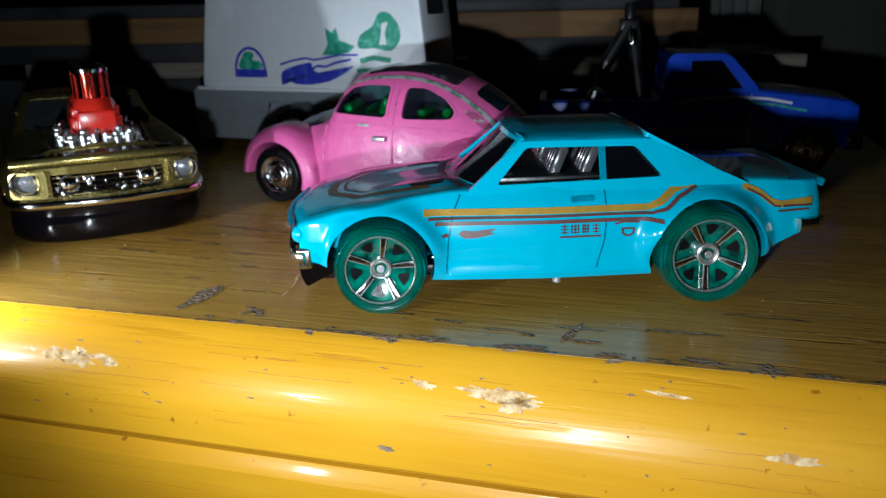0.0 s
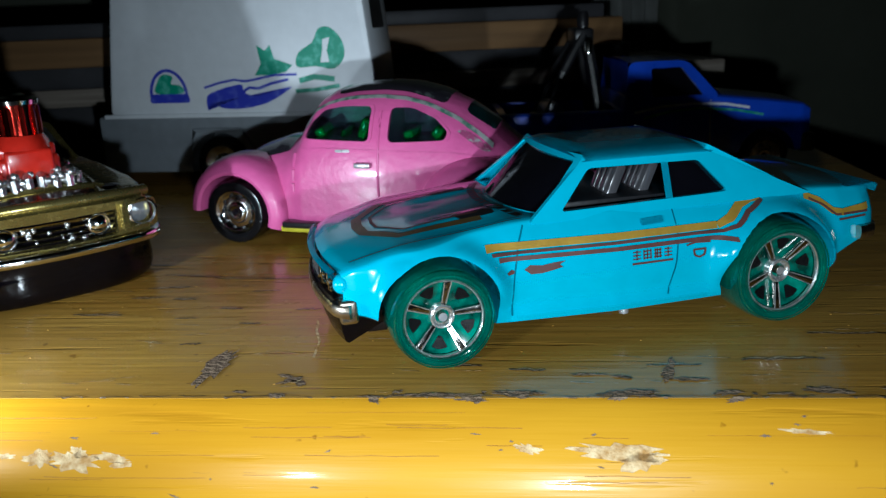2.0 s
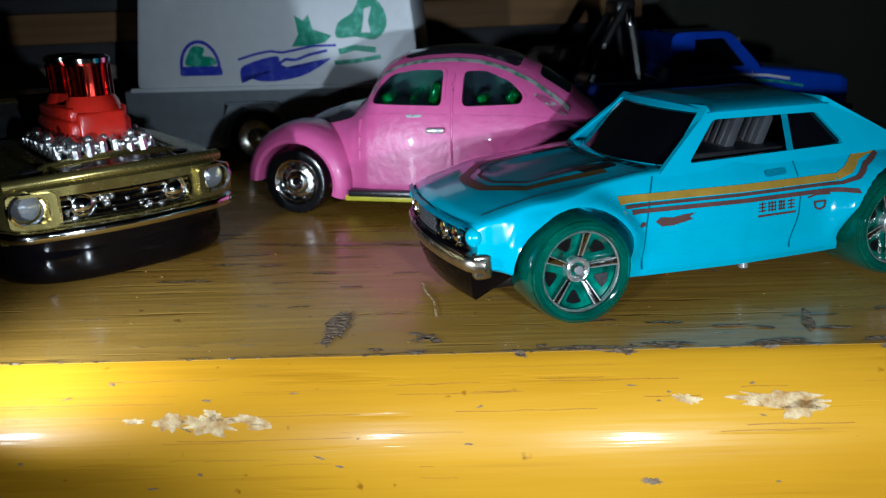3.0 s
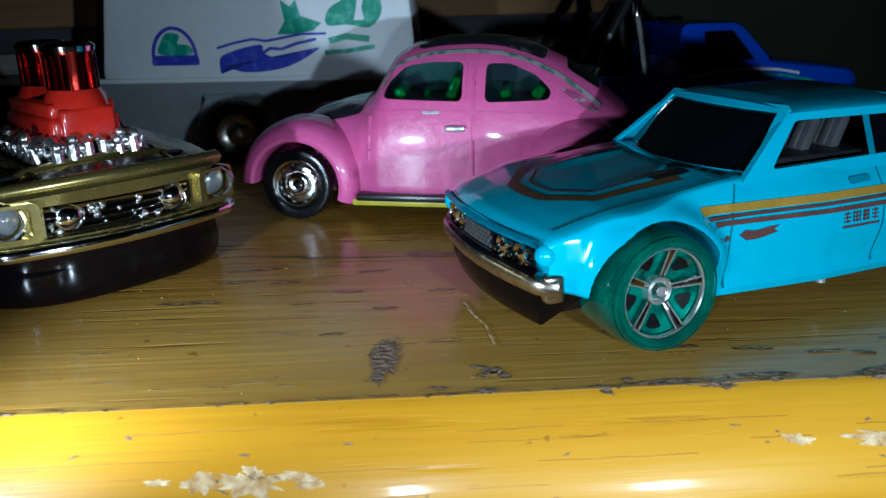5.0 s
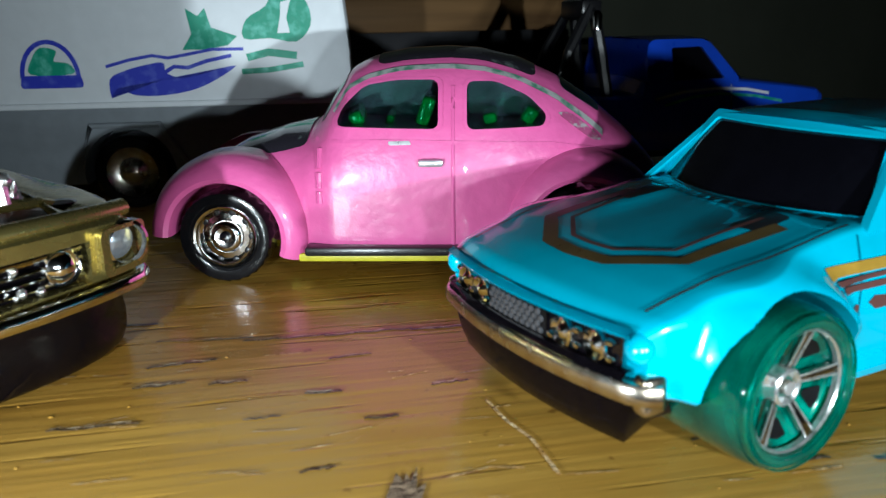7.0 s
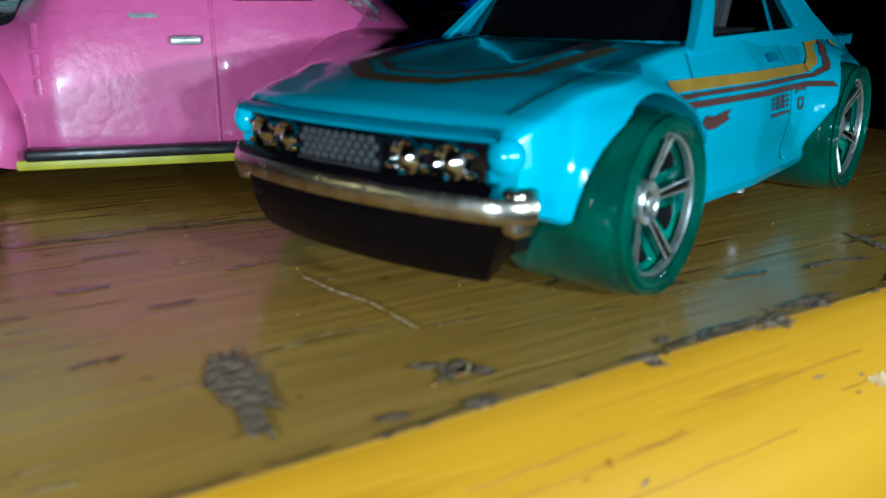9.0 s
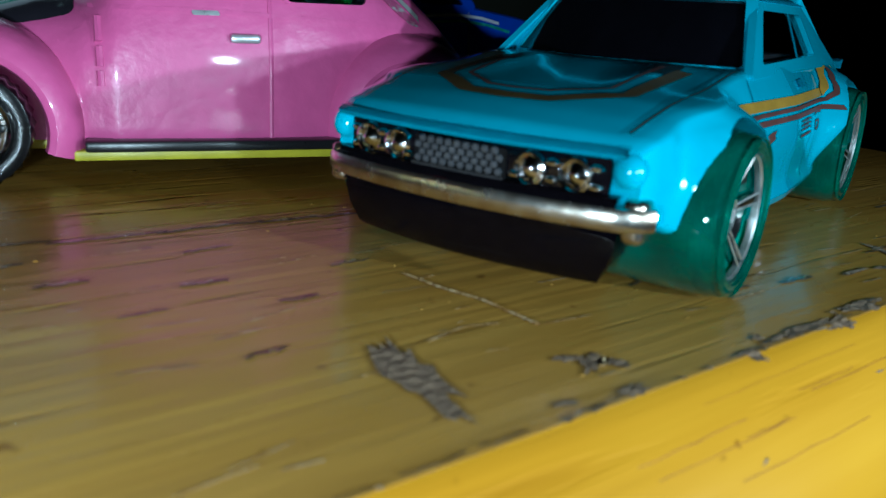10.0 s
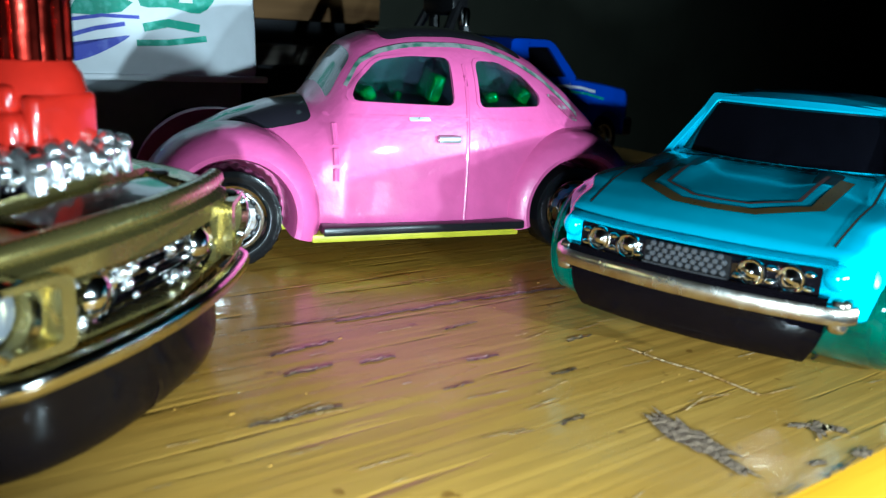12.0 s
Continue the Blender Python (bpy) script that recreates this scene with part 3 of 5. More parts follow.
def bar_along(path, half_h, half_d, steps=12):
    """A rounded bumper bar along a path, taller than deep."""
    pts = [Vector(p) for p in path]
    rings = []
    for i, p in enumerate(pts):
        d = (pts[min(i + 1, len(pts) - 1)] - pts[max(i - 1, 0)]).normalized()
        u = Vector((d.y, -d.x, 0)).normalized()
        ring = []
        for j in range(steps):
            a = 2 * math.pi * j / steps
            c, s = math.cos(a), math.sin(a)
            ring.append(p + u * half_d * math.copysign(abs(c) ** 0.7, c) + Vector((0, 0, half_h * math.copysign(abs(s) ** 0.7, s))))
        rings.append(ring)
    return loft(rings)


# ---- teal coupe ----
def teal_coupe():
    car = thing("toy_car", 3.7, 111.6, 0, -173.2, "teal diecast toy coupe with gold stripes and clear green wheels", "toy car", "toy cars")
    plan = curve((33, 12.2), (32, 12.7), (30, 13.2), (26, 13.3), (20, 13.2), (12, 13.8), (0, 14.4), (-12, 13.9), (-20, 13.3), (-28, 13.1), (-31, 13.1), (-35, 12.4), (-36.6, 11.6), (-37, 11.2))
    prof = curve((2, 1.6), (3.3, 0.7), (3.8, 0.05), (4.6, -0.1), (5.3, 0.4), (6.4, 0.3), (9, 0), (11.5, 0.3), (13, 0.95), (14.2, 1.75), (15.6, 2.7), (17, 3.6))
    shoulder = curve((33, 10.8), (32, 11.35), (29, 12.1), (25, 12.9), (12, 14.6), (5, 15.0), (-15, 15.3), (-25, 15.1), (-32, 14.7), (-37, 14.3))
    belly = curve((33, 6.4), (30, 5.8), (27, 5.0), (14, 3.4), (-14, 3.3), (-27, 5.0), (-33, 7.6), (-37, 9.2))
    crown = curve((33, 0.25), (28, 0.4), (14, 0.4), (9, 0.2), (-24, 0.2), (-30, 0.5), (-37, 0.4))

    def wide(x, z):
        f = 0.0
        for xw, zw, ra, k in ((21, 5.6, 7.1, 2.3), (-21, 6.1, 7.4, 2.5)):
            r = math.hypot(x - xw, z - zw)
            low = min(1, max(0.0, (z - 4.6) / 5.0)) if abs(x) < 21 else min(1, max(0.6, (z - 2.0) / 5.0))
            f += k * low * (bell(r - ra - 0.1, 1.25) if r > ra else 1)
        return plan(x) - prof(z) + f

    def bow(x, y, z):
        t = min(1, max(0, (x - 22) / 11))
        return (x - 0.011 * y * y * t * t * (3 - 2 * t), y, z)

    def top(x, y):
        w = wide(x, shoulder(x))
        scoop = 0.28 * bell((abs(y) - 6.2) / 1.5, 1) * min(1, max(0, (x - 10) / 3)) * min(1, max(0, (24 - x) / 6))
        return shoulder(x) + 0.35 + crown(x) * (1 - min(1, abs(y) / w) ** 2) + scoop

    def section(x):
        zb, zs = belly(x), shoulder(x)
        w = wide(x, zs)
        pts = [(0, zb), (wide(x, zb) - 1.0, zb), (wide(x, zb) - 0.35, zb + 0.1)]
        pts += [(wide(x, zb + 0.35 + (zs - zb - 0.35) * k / 16), zb + 0.35 + (zs - zb - 0.35) * k / 16) for k in range(17)]
        pts += [(w - 0.12, zs + 0.18), (w - 0.4, zs + 0.32)]
        pts += [((w - 0.4) * (1 - k / 12), top(x, (w - 0.4) * (1 - k / 12))) for k in range(1, 13)]
        return pts

    xs = [-37.0, -36.8] + list(np.linspace(-36.4, 32.4, 138)) + [32.8, 33.0]
    body = part("body", shell(xs, section, bow), TEAL, car, "glossy teal enamel body")
    cut(body, *[well(x, r, ra, s * 5.2, s * 20) for x, r, ra in ((21, 5.9, 6.9), (-21, 6.3, 7.3)) for s in (1, -1)])

    def side(x, z, l):
        return bow(x, wide(x, z) + l, z)

    def hood(x, y, l):
        return bow(x, y, top(x, y) + l)

    # printed stripes and marks
    part("gold_stripe", ribbon([(15.4, 12.6), (-13.3, 12.55)], 0.8, side, 0.12, dense=24), GOLD_INK, body, "worn gold stripe")
    part("gold_stripe", ribbon([(-13.3, 12.5), (-15.0, 13.2), (-16.8, 14.5), (-18.2, 15.0), (-19.6, 15.2)], 0.75, side, 0.2, dense=8), GOLD_INK, body)
    part("gold_stripe", ribbon([(-26.2, 14.6), (-28.2, 13.8), (-29.8, 12.5), (-31.2, 12.2), (-35.6, 12.5)], 0.8, side, 0.2, dense=8), GOLD_INK, body)
    part("brown_stripe", ribbon([(14.8, 11.9), (-13.8, 11.9), (-15.4, 12.5), (-17.2, 13.8), (-19.8, 14.9)], 0.32, side, 0.21, dense=8), BROWN_INK, body, "thin brown stripe")
    part("brown_stripe", ribbon([(14.0, 11.25), (-14.8, 11.15)], 0.5, side, 0.12, dense=24), BROWN_INK, body)
    part("brown_stripe", ribbon([(-26.8, 14.2), (-28.6, 13.3), (-30.2, 12.0), (-35.4, 11.9)], 0.28, side, 0.21, dense=8), BROWN_INK, body)
    part("brown_stripe", ribbon([(-30.6, 11.35), (-35.0, 11.4)], 0.3, side, 0.07), BROWN_INK, body)
    part("flame_mark", filled([(11.1, 9.9), (10.4, 10.35), (9.0, 10.2), (7.6, 10.4), (6.2, 10.5), (6.9, 10.1), (6.5, 9.8), (7.6, 9.55), (9.0, 9.3), (10.3, 9.3)], side, 0.06, 0, 2), BROWN_INK, body, "small printed flame shape")
    part("flame_mark", filled([(13.2, 9.75), (12.6, 10.05), (12.2, 9.9), (12.3, 9.55), (13.0, 9.5)], side, 0.06, 0, 2), BROWN_INK, body)
    for j in range(4):
        x = -2.0 - 1.35 * j
        for dz, wd in ((10.55, 0.16), (10.15, 0.16), (9.75, 0.16)):
            part("print_bar", ribbon([(x, dz), (x - 1.0, dz)], wd, side), BROWN_INK, body)
        for dx in ((0.5,), (0.05, 0.5, 0.95), (0.2, 0.45, 0.8), (0.5,))[j]:
            part("print_bar", ribbon([(x - dx, 10.75), (x - dx, 9.6)], 0.18, side), BROWN_INK, body)
    part("print_bar", ribbon([(-1.9, 9.2), (-7.2, 9.2)], 0.26, side), BROWN_INK, body, "small printed bar of unreadable lettering")
    part("print_bar", ribbon([(-9.0, 10.6), (-10.2, 10.85), (-12.2, 10.75)], 0.22, side), BROWN_INK, body)
    part("badge", ring_frame(resample(rounded([(-9.8, 10.1), (-11.7, 10.1), (-11.5, 9.2), (-10.75, 8.9), (-10.0, 9.2)], 0.2), 30), resample(rounded([(-10.1, 9.85), (-11.4, 9.85), (-11.25, 9.35), (-10.75, 9.15), (-10.25, 9.35)], 0.15), 30), lambda x, z, l: side(x, z, l + 0.06), 0.03), BROWN_INK, body)
    # panel gaps, handle and hood print
    part("panel_gap", ribbon([(12.6, 4.6), (12.3, 9.0), (11.6, 12.6), (10.6, 14.6)], 0.2, side, 0.03), TEAL_GROOVE, body)
    part("panel_gap", ribbon([(-7.9, 15.2), (-8.0, 12), (-7.6, 8), (-6.8, 4.9)], 0.2, side, 0.03), TEAL_GROOVE, body)
    part("door_handle", filled(rounded([(-3.4, 14.1), (-6.4, 14.2), (-6.4, 13.5), (-3.4, 13.4)], 0.3), side, 0.22, 0.25, 2), TEAL, body)
    for s in (1, -1):
        part("hood_gap", ribbon([(31.5, s * 10.6), (20, s * 11.4), (10.5, s * 11.0)], 0.24, hood, 0.1, dense=16), GAP, body)
        part("hood_scoop", filled(rounded([(17.5, s * 5.6), (12.5, s * 5.2), (12.5, s * 7.6), (16.5, s * 7.8)], 0.5), hood, 0.05, 0, 2), BLACK, body, "black slot in the bonnet")
    part("hood_print", ribbon([(14.4, 8.2), (24.2, 7.8), (27.6, 3.4), (27.9, 0), (27.6, -3.4), (24.2, -7.8), (14.4, -8.2)], 1.3, hood, 0.06), HOOD_INK, body, "dark gold band print on the bonnet")
    part("hood_print", ribbon([(14.4, 6.4), (23.2, 6.0), (25.9, 2.5), (26.1, 0), (25.9, -2.5), (23.2, -6.0), (14.4, -6.4)], 0.4, hood, 0.06), BROWN_INK, body)
    part("cowl_vent", ribbon([(10.2, 9.8), (12.0, 5), (12.6, 0), (12.0, -5), (10.2, -9.8)], 1.0, hood, 0.05), BLACK, body, "dark ribbed cowl vent")
    for j in range(14):
        y = -8.6 + 17.2 * j / 13
        part("vent_rib", ribbon([(10.1 + 0.026 * (88 - y * y), y), (11.0 + 0.026 * (88 - y * y), y)], 0.35, hood, 0.18, dense=1), TEAL, body)

    # cabin
    def cabin(s):
        def fn(x, z, l):
            return (x, s * (11.95 - (z - 15.2) * 0.40 - 0.02 * max(0, -x - 12) + l), z)
        return fn
    outer = rounded([(10.0, 14.6), (2.8, 20.75), (-13.9, 20.75), (-27.0, 14.9)], 0.6, 6, 6)
    hole = rounded([(5.9, 15.6), (1.9, 20.0), (-12.2, 19.9), (-15.6, 16.1)], 0.6, 6, 6)
    for s in (1, -1):
        frame_part = part("cabin_side", ring_frame(outer, hole, cabin(s), 0.7), TEAL, car, "teal window surround")
        part("window_pillar", sheet([[cabin(s)(-7.4, z, -0.15), cabin(s)(-8.3, z, -0.15)] for z in np.linspace(15.4, 20.4, 5)], 0.3), TEAL if s > 0 else BLACK, frame_part)
        part("quarter_window", filled(rounded([(-8.0, 15.6), (-8.0, 20.3), (-12.6, 20.2), (-16.0, 16.3)], 0.3), cabin(s), -0.5, 0.2, 2), TINT, frame_part, "black tinted quarter window")

    def roof_z(x, y):
        ends = min(1, max(0, (2.9 - x) / 2.2)) * min(1, max(0, (x + 14.6) / 2.6))
        return 20.7 + (0.75 + 0.75 * ends) * math.sqrt(max(0, 1 - (abs(y) / 9.85) ** 2.3))
    part("roof", sheet([[(x + 0.013 * (92 - y * y) * min(1, max(0, (x + 10) / 10)), y, roof_z(x, y)) for y in 9.84 * np.sin(np.linspace(-math.pi / 2, math.pi / 2, 29))] for x in np.linspace(2.7, -14.3, 24)], 0.5), TEAL, car, "smooth teal roof")

    def pane(x0, z0, x1, z1, sag):
        length = math.hypot(x1 - x0, z1 - z0)
        nx, nz = (z1 - z0) / length * (1 if x0 > x1 else -1), abs(x1 - x0) / length

        def fn(y, s, l):
            t = s / length
            return (x0 + (x1 - x0) * t + sag * (80 - y * y) * (1 - 0.6 * t) + l * nx, y, z0 + (z1 - z0) * t + l * nz)
        return fn, length
    front, n1 = pane(9.2, 14.9, 2.4, 21.5, 0.030)
    back, n2 = pane(-26.4, 15.1, -13.7, 21.6, -0.008)
    for name, fn, n, b, t in (("windshield", front, n1, 11.7, 9.6), ("rear_window", back, n2, 11.4, 9.6)):
        out = rounded([(-b, 0), (b, 0), (t, n), (-t, n)], 0.5, 5, 10)
        inn = rounded([(-b + 1.0, 0.6), (b - 1.0, 0.6), (t - 0.8, n - 0.9), (-t + 0.8, n - 0.9)], 0.5, 5, 10)
        f = part(name + "_frame", ring_frame(out, inn, fn, 0.6), TEAL, car)
        part(name, filled(inn, fn, -0.3, 0.15, 6), TINT, f, "black tinted " + name.replace("_", " "))
    inside = part("interior", box(-22, 6.4, -9.9, 9.9, 15.1, 16.2, 0.2), BLACK, car, "black moulded interior")
    for y in (5.2, -5.2):
        for x in (-2.0, -6.2):
            seat = box(-0.7, 0.7, -2.6, 2.6, 0, 4.4, 0.45)
            for k in (-1.3, 0, 1.3):
                seat = join(seat, box(0.55, 0.95, k - 0.45, k + 0.45, 0.5, 3.6, 0.18))
            part("seat", moved(seat, Matrix.Translation((x, y, 15.6)) @ Matrix.Rotation(radians(-22), 4, "Y")), SEAT, inside, "dark grey bucket seat")
    part("dashboard", box(3.4, 5.8, -9.0, 9.0, 16.0, 16.7, 0.3), BLACK, inside)
    # nose
    def face(y, z, l):
        return (33.0 - 0.011 * y * y + l, y, z)
    mouth = part("grille_recess", filled(rounded([(-10.4, 7.9), (10.4, 7.9), (10.4, 10.55), (-10.4, 10.55)], 0.3), face, 0.06, 0, 6), BLACK_GLOSS, car, "black recessed front panel")
    part("hood_lip", sheet([[face(y, 10.6, 0.1), face(y, 10.7, 0.75), face(y, 11.0, 0.95), face(y, 11.35, 0.4)] for y in np.linspace(-11.4, 11.4, 25)], 0.2), TEAL, car)
    mesh_bm = filled(rounded([(-3.7, 8.1), (3.7, 8.1), (3.7, 10.3), (-3.7, 10.3)], 0.2), face, 0.25, 0.2, 3)
    part("grille", mesh_bm, BLACK, mouth, "black honeycomb grille")
    studs = []
    for row in range(4):
        for col in range(10):
            y, z = -3.3 + 0.72 * col + (0.36 if row % 2 else 0), 8.75 + 0.45 * row
            if abs(y) < 3.5:
                studs.append(lathe([(0.01, 0.28), (0.22, 0.26), (0.30, 0.1), (0.01, 0.1)], "x", 6, (33.2 - 0.011 * y * y, y, z)))
    part("grille_mesh", join(*studs), SEAT, mouth, "raised honeycomb pattern")
    part("grille_bar", sheet([[face(y, 8.15, 0.5), face(y, 8.5, 0.6)] for y in np.linspace(-3.7, 3.7, 6)], 0.3), SEAT, mouth)
    for s in (1, -1):
        for y in (5.3, 8.3):
            part("headlight", lathe([(0.01, 0.5), (0.35, 0.45), (0.6, 0.2), (0.8, 0.15), (1.0, 0.4), (1.12, 0.35), (1.15, 0.0), (0.01, 0.0)], "x", 24, face(s * y, 9.3, 0.02)), CHROME, mouth, "small round chrome headlight")
        part("lamp_surround", join(*[ball(*face(s * y, z, 0.25), 0.35, 0.5, 0.3, 8) for y, z in ((6.8, 9.9), (6.8, 8.8), (9.6, 9.9), (9.6, 8.7), (4.3, 8.8))]), CHROME, mouth)
        part("corner_lamp", ball(*face(s * 11.4, 9.9, -0.15), 1.0, 1.1, 1.15), TEAL, car, "teal rounded corner lamp cover")
    path = [(30.7, 12.9, 7.0), (31.5, 12.4, 7.0), (32.2, 11.5, 7.0)] + [face(y, 7.0, 0.65) for y in np.linspace(10.5, -10.5, 15)] + [(32.2, -11.5, 7.0), (31.5, -12.4, 7.0), (30.7, -12.9, 7.0)]
    part("front_bumper", bar_along(path, 0.8, 0.5), RUBBED, car, "rubbed chrome front bumper")
    # strip coloured as the dark reflection in the chrome bumper's upper face
    part("bumper_top", sheet([[face(y, 7.5, 0.95), face(y, 7.95, 0.9), face(y, 8.3, 0.6), face(y, 8.35, 0.1)] for y in np.linspace(-11.2, 11.2, 25)], 0.2), BLACK_GLOSS, car, "upper bumper face with dark reflection put into its colour")
    for s in (1, -1):
        part("bumper_end", box(29.8, 31.9, s * 12.0 - 0.75, s * 12.0 + 0.75, 5.4, 8.3, 0.5, 3), RUBBED, car, "worn chrome bumper corner")
    dam = ((1.0, 6.3, 0.4), (0.99, 5.2, 0.55), (0.96, 3.8, 0.3), (0.9, 2.5, -0.1), (0.885, 2.2, -0.5))
    rows = [[(32.6 - 0.011 * y * y * k + dx, y * k, z) for k, z, dx in dam] for y in np.linspace(-11.2, 11.2, 27)]

    def turned(row, s):
        """The ends of the dam, swept back and up under the wings."""
        return [[(x - 4.6 * f, y + s * (0.35 * f), z + (6.3 - z) * 0.62 * f) for x, y, z in row] for f in (0.06, 0.35, 0.7, 1.0)]
    part("air_dam", sheet(turned(rows[0], -1)[::-1] + rows + turned(rows[-1], 1), 0.6), PURPLE, car, "glossy purple-black front air dam")
    part("chassis", box(-31, 29, -9.8, 9.8, 3.0, 6.0, 0.5), BLACK_GLOSS, car, "dark plastic base plate")
    part("chassis_rivet", lathe([(0.01, 2.5), (0.6, 2.5), (0.6, 3.4), (0.01, 3.4)], "z", 12, (-2, 12.2, 0)), SILVER, car)
    path = [(-33.5, 12.9, 9.4), (-36, 12.2, 9.3), (-37.4, 10.6, 9.2)] + [(-37.7, y, 9.2) for y in (8, 4, 0, -4, -8)] + [(-37.4, -10.6, 9.2), (-36, -12.2, 9.3), (-33.5, -12.9, 9.4)]
    part("rear_bumper", bar_along(path, 0.9, 0.5), RUBBED, car, "dark worn rear bumper")
    part("spoiler", sheet([[(-32.6, y, 15.0), (-34.6, y, 15.1), (-36.9, y * 0.98, 15.2), (-37.4, y * 0.97, 14.8), (-37.1, y * 0.97, 14.0)] for y in np.linspace(-11.2, 11.2, 11)], 0.25), TEAL, car, "teal ducktail spoiler")
    four_wheels(car, 21, -21, 16.2, 6.0, 6.45, 9.0, "green")
    return car


teal_coupe()


# ---- pink beetle ----
def pink_beetle():
    car = thing("toy_car", -17.0, 153.4, 0, 155, "pink diecast toy beetle with green windows and worn silver print", "toy car", "toy cars")
    apex = curve((33, 6.5), (32.6, 8.2), (31.5, 10.5), (29, 13.2), (24, 15.8), (19, 17.4), (14.8, 18.2), (13.6, 19.4), (11.6, 22.6), (9.8, 24.9), (7.5, 26.0), (3, 26.8), (-2, 27.0), (-6, 26.7), (-10.5, 25.6), (-15, 23.6), (-19.5, 20.7), (-24, 17.0), (-27.4, 13.4), (-29.4, 10), (-30.6, 7))
    half = curve((33, 3), (31, 5.2), (27, 7.2), (22, 8.8), (18, 10.2), (15, 11.7), (12, 12.5), (4, 12.8), (-4, 12.7), (-9, 12.2), (-14.5, 11.0), (-20, 9.2), (-26, 7.2), (-30.6, 5))
    power = curve((33, 2), (16, 2.1), (10, 2.5), (-6, 2.4), (-16, 2.1), (-30.6, 2.0))

    def base(x):
        return min(9.5, apex(x) - 2.0)

    def section(x):
        w, t, z0, n = half(x), apex(x), base(x), power(x)
        zb = min(3.6, z0 - 1.0)
        pts = [(0, zb), (w - 0.9, zb), (w - 0.3, zb + 0.4)] + [(w, zb + 0.9 + (z0 - zb - 0.9) * k / 4) for k in range(5)]
        for k in range(1, 23):
            a = math.pi / 2 * k / 22
            pts.append((w * max(0, math.cos(a)) ** (2 / n), z0 + (t - z0) * math.sin(a) ** (2 / n)))
        pts[-1] = (0, t)
        return pts

    def side(x, z, l):
        w, t, z0, n = half(x), apex(x), base(x), power(x)
        q = min(0.999, max(0, (z - z0) / (t - z0)))
        return (x, w * (1 - q ** n) ** (1 / n) + l, z)

    def above(x, y, l):
        w, t, z0, n = half(x), apex(x), base(x), power(x)
        q = min(0.999, abs(y) / w)
        return (x, y, z0 + (t - z0) * (1 - q ** n) ** (1 / n) + l)

    xs = list(np.linspace(33, -30.6, 128))
    body = part("body", shell(xs, section), PINK, car, "thick pink enamel body")
    win1 = rounded([(11.3, 18.5), (10.4, 20.6), (7.8, 23.0), (4, 23.6), (-0.9, 23.6), (-0.9, 18.2)], 0.9)
    win2 = rounded([(-4.2, 23.4), (-7.6, 23.3), (-11.4, 21.6), (-13.6, 19.4), (-13.2, 18.2), (-4.2, 18.1)], 0.9)

    def pocket(poly, s):
        def fn(x, z, l):
            p = side(x, z, l)
            return (p[0], s * p[1], p[2])
        bm = bmesh.new()
        a = [bm.verts.new(fn(*p, 4)) for p in poly]
        b = [bm.verts.new((fn(*p, 0)[0], s * 2.5, p[1])) for p in poly]
        k = len(poly)
        for i in range(k):
            bm.faces.new((a[i], a[(i + 1) % k], b[(i + 1) % k], b[i]))
        bm.faces.new(a), bm.faces.new(b[::-1])
        bmesh.ops.triangulate(bm, faces=bm.faces[:])
        return bm
    cut(body, *[pocket(w, 1) for w in (win1, win2)], *[well(x, 5.6, 6.6, s * 6.6, s * 20) for x in (24.7, -17.8) for s in (1, -1)])
    for w in (win1, win2):
        pane = part("side_window", filled(w, side, -0.35, 0.15, 6), GREEN_PANE, body, "green tinted side window")
        pane.visible_shadow = False
        ringed = resample(w, 60)
        c = np.mean(np.array(ringed), axis=0)
        part("window_rim", ring_frame([tuple(c + (np.array(p) - c) * 1.10) for p in ringed], ringed, lambda x, z, l: side(x, z, l + 0.12), 0.3), PINK, body)
    for x, y, tall, tilt in ((1.2, 7.0, 3.4, -20), (8.4, 6.6, 1.6, 30), (-11.0, 5.6, 2.0, -35), (-7.0, 6.4, 1.2, 15), (4.6, 5.2, 0.9, 70)):
        part("seat", moved(box(-0.8, 0.8, -2.6, 2.6, 0, tall, 0.4, 3), Matrix.Translation((x, y, 18.3)) @ Matrix.Rotation(radians(tilt), 4, "Y")), GREEN_SEAT, body, "green moulded plastic seat")
    part("windshield", filled(rounded([(13.4, -7.4), (13.4, 7.4), (10.4, 6.4), (10.4, -6.4)], 0.8, 5, 8), above, 0.14, 0, 10), GREY_PANE, body, "pale smoke windshield")
    part("rear_window", filled(rounded([(-15.6, -4.6), (-15.6, 4.6), (-20.4, 4.2), (-20.4, -4.2)], 0.8, 5, 8), above, 0.14, 0, 10), GREEN_PANE, body, "green oval rear window")
    # the roof's dark glossy reflection, laid on as a dark patch
    part("roof_dark_patch", filled(rounded([(6.5, -6.2), (6.5, 6.2), (-12.5, 5.6), (-12.5, -5.6)], 1.5, 5, 10), above, 0.12, 0, 14), DARK_PRINT_SHEEN, body, "dark roof patch, its dark reflection put into the colour")
    part("hood_print", filled(rounded([(28, -1.8), (28, 1.8), (20, 7.2), (15.2, 8.2), (15.2, -8.2), (20, -7.2)], 0.8, 5, 8), above, 0.14, 0, 14), DARK_PRINT_SHEEN, body, "dark and silver worn print on the bonnet")
    part("silver_strip", ribbon([(11.6, 8.9), (10.2, 8.2), (8, 7.9), (5, 7.6), (0, 7.5), (-5, 7.4), (-10, 7.0), (-14, 6.7), (-18, 6.5), (-20.5, 6.6)], 0.65, above, 0.22), GREY_WORN, body, "worn silver and green strip over the windows")
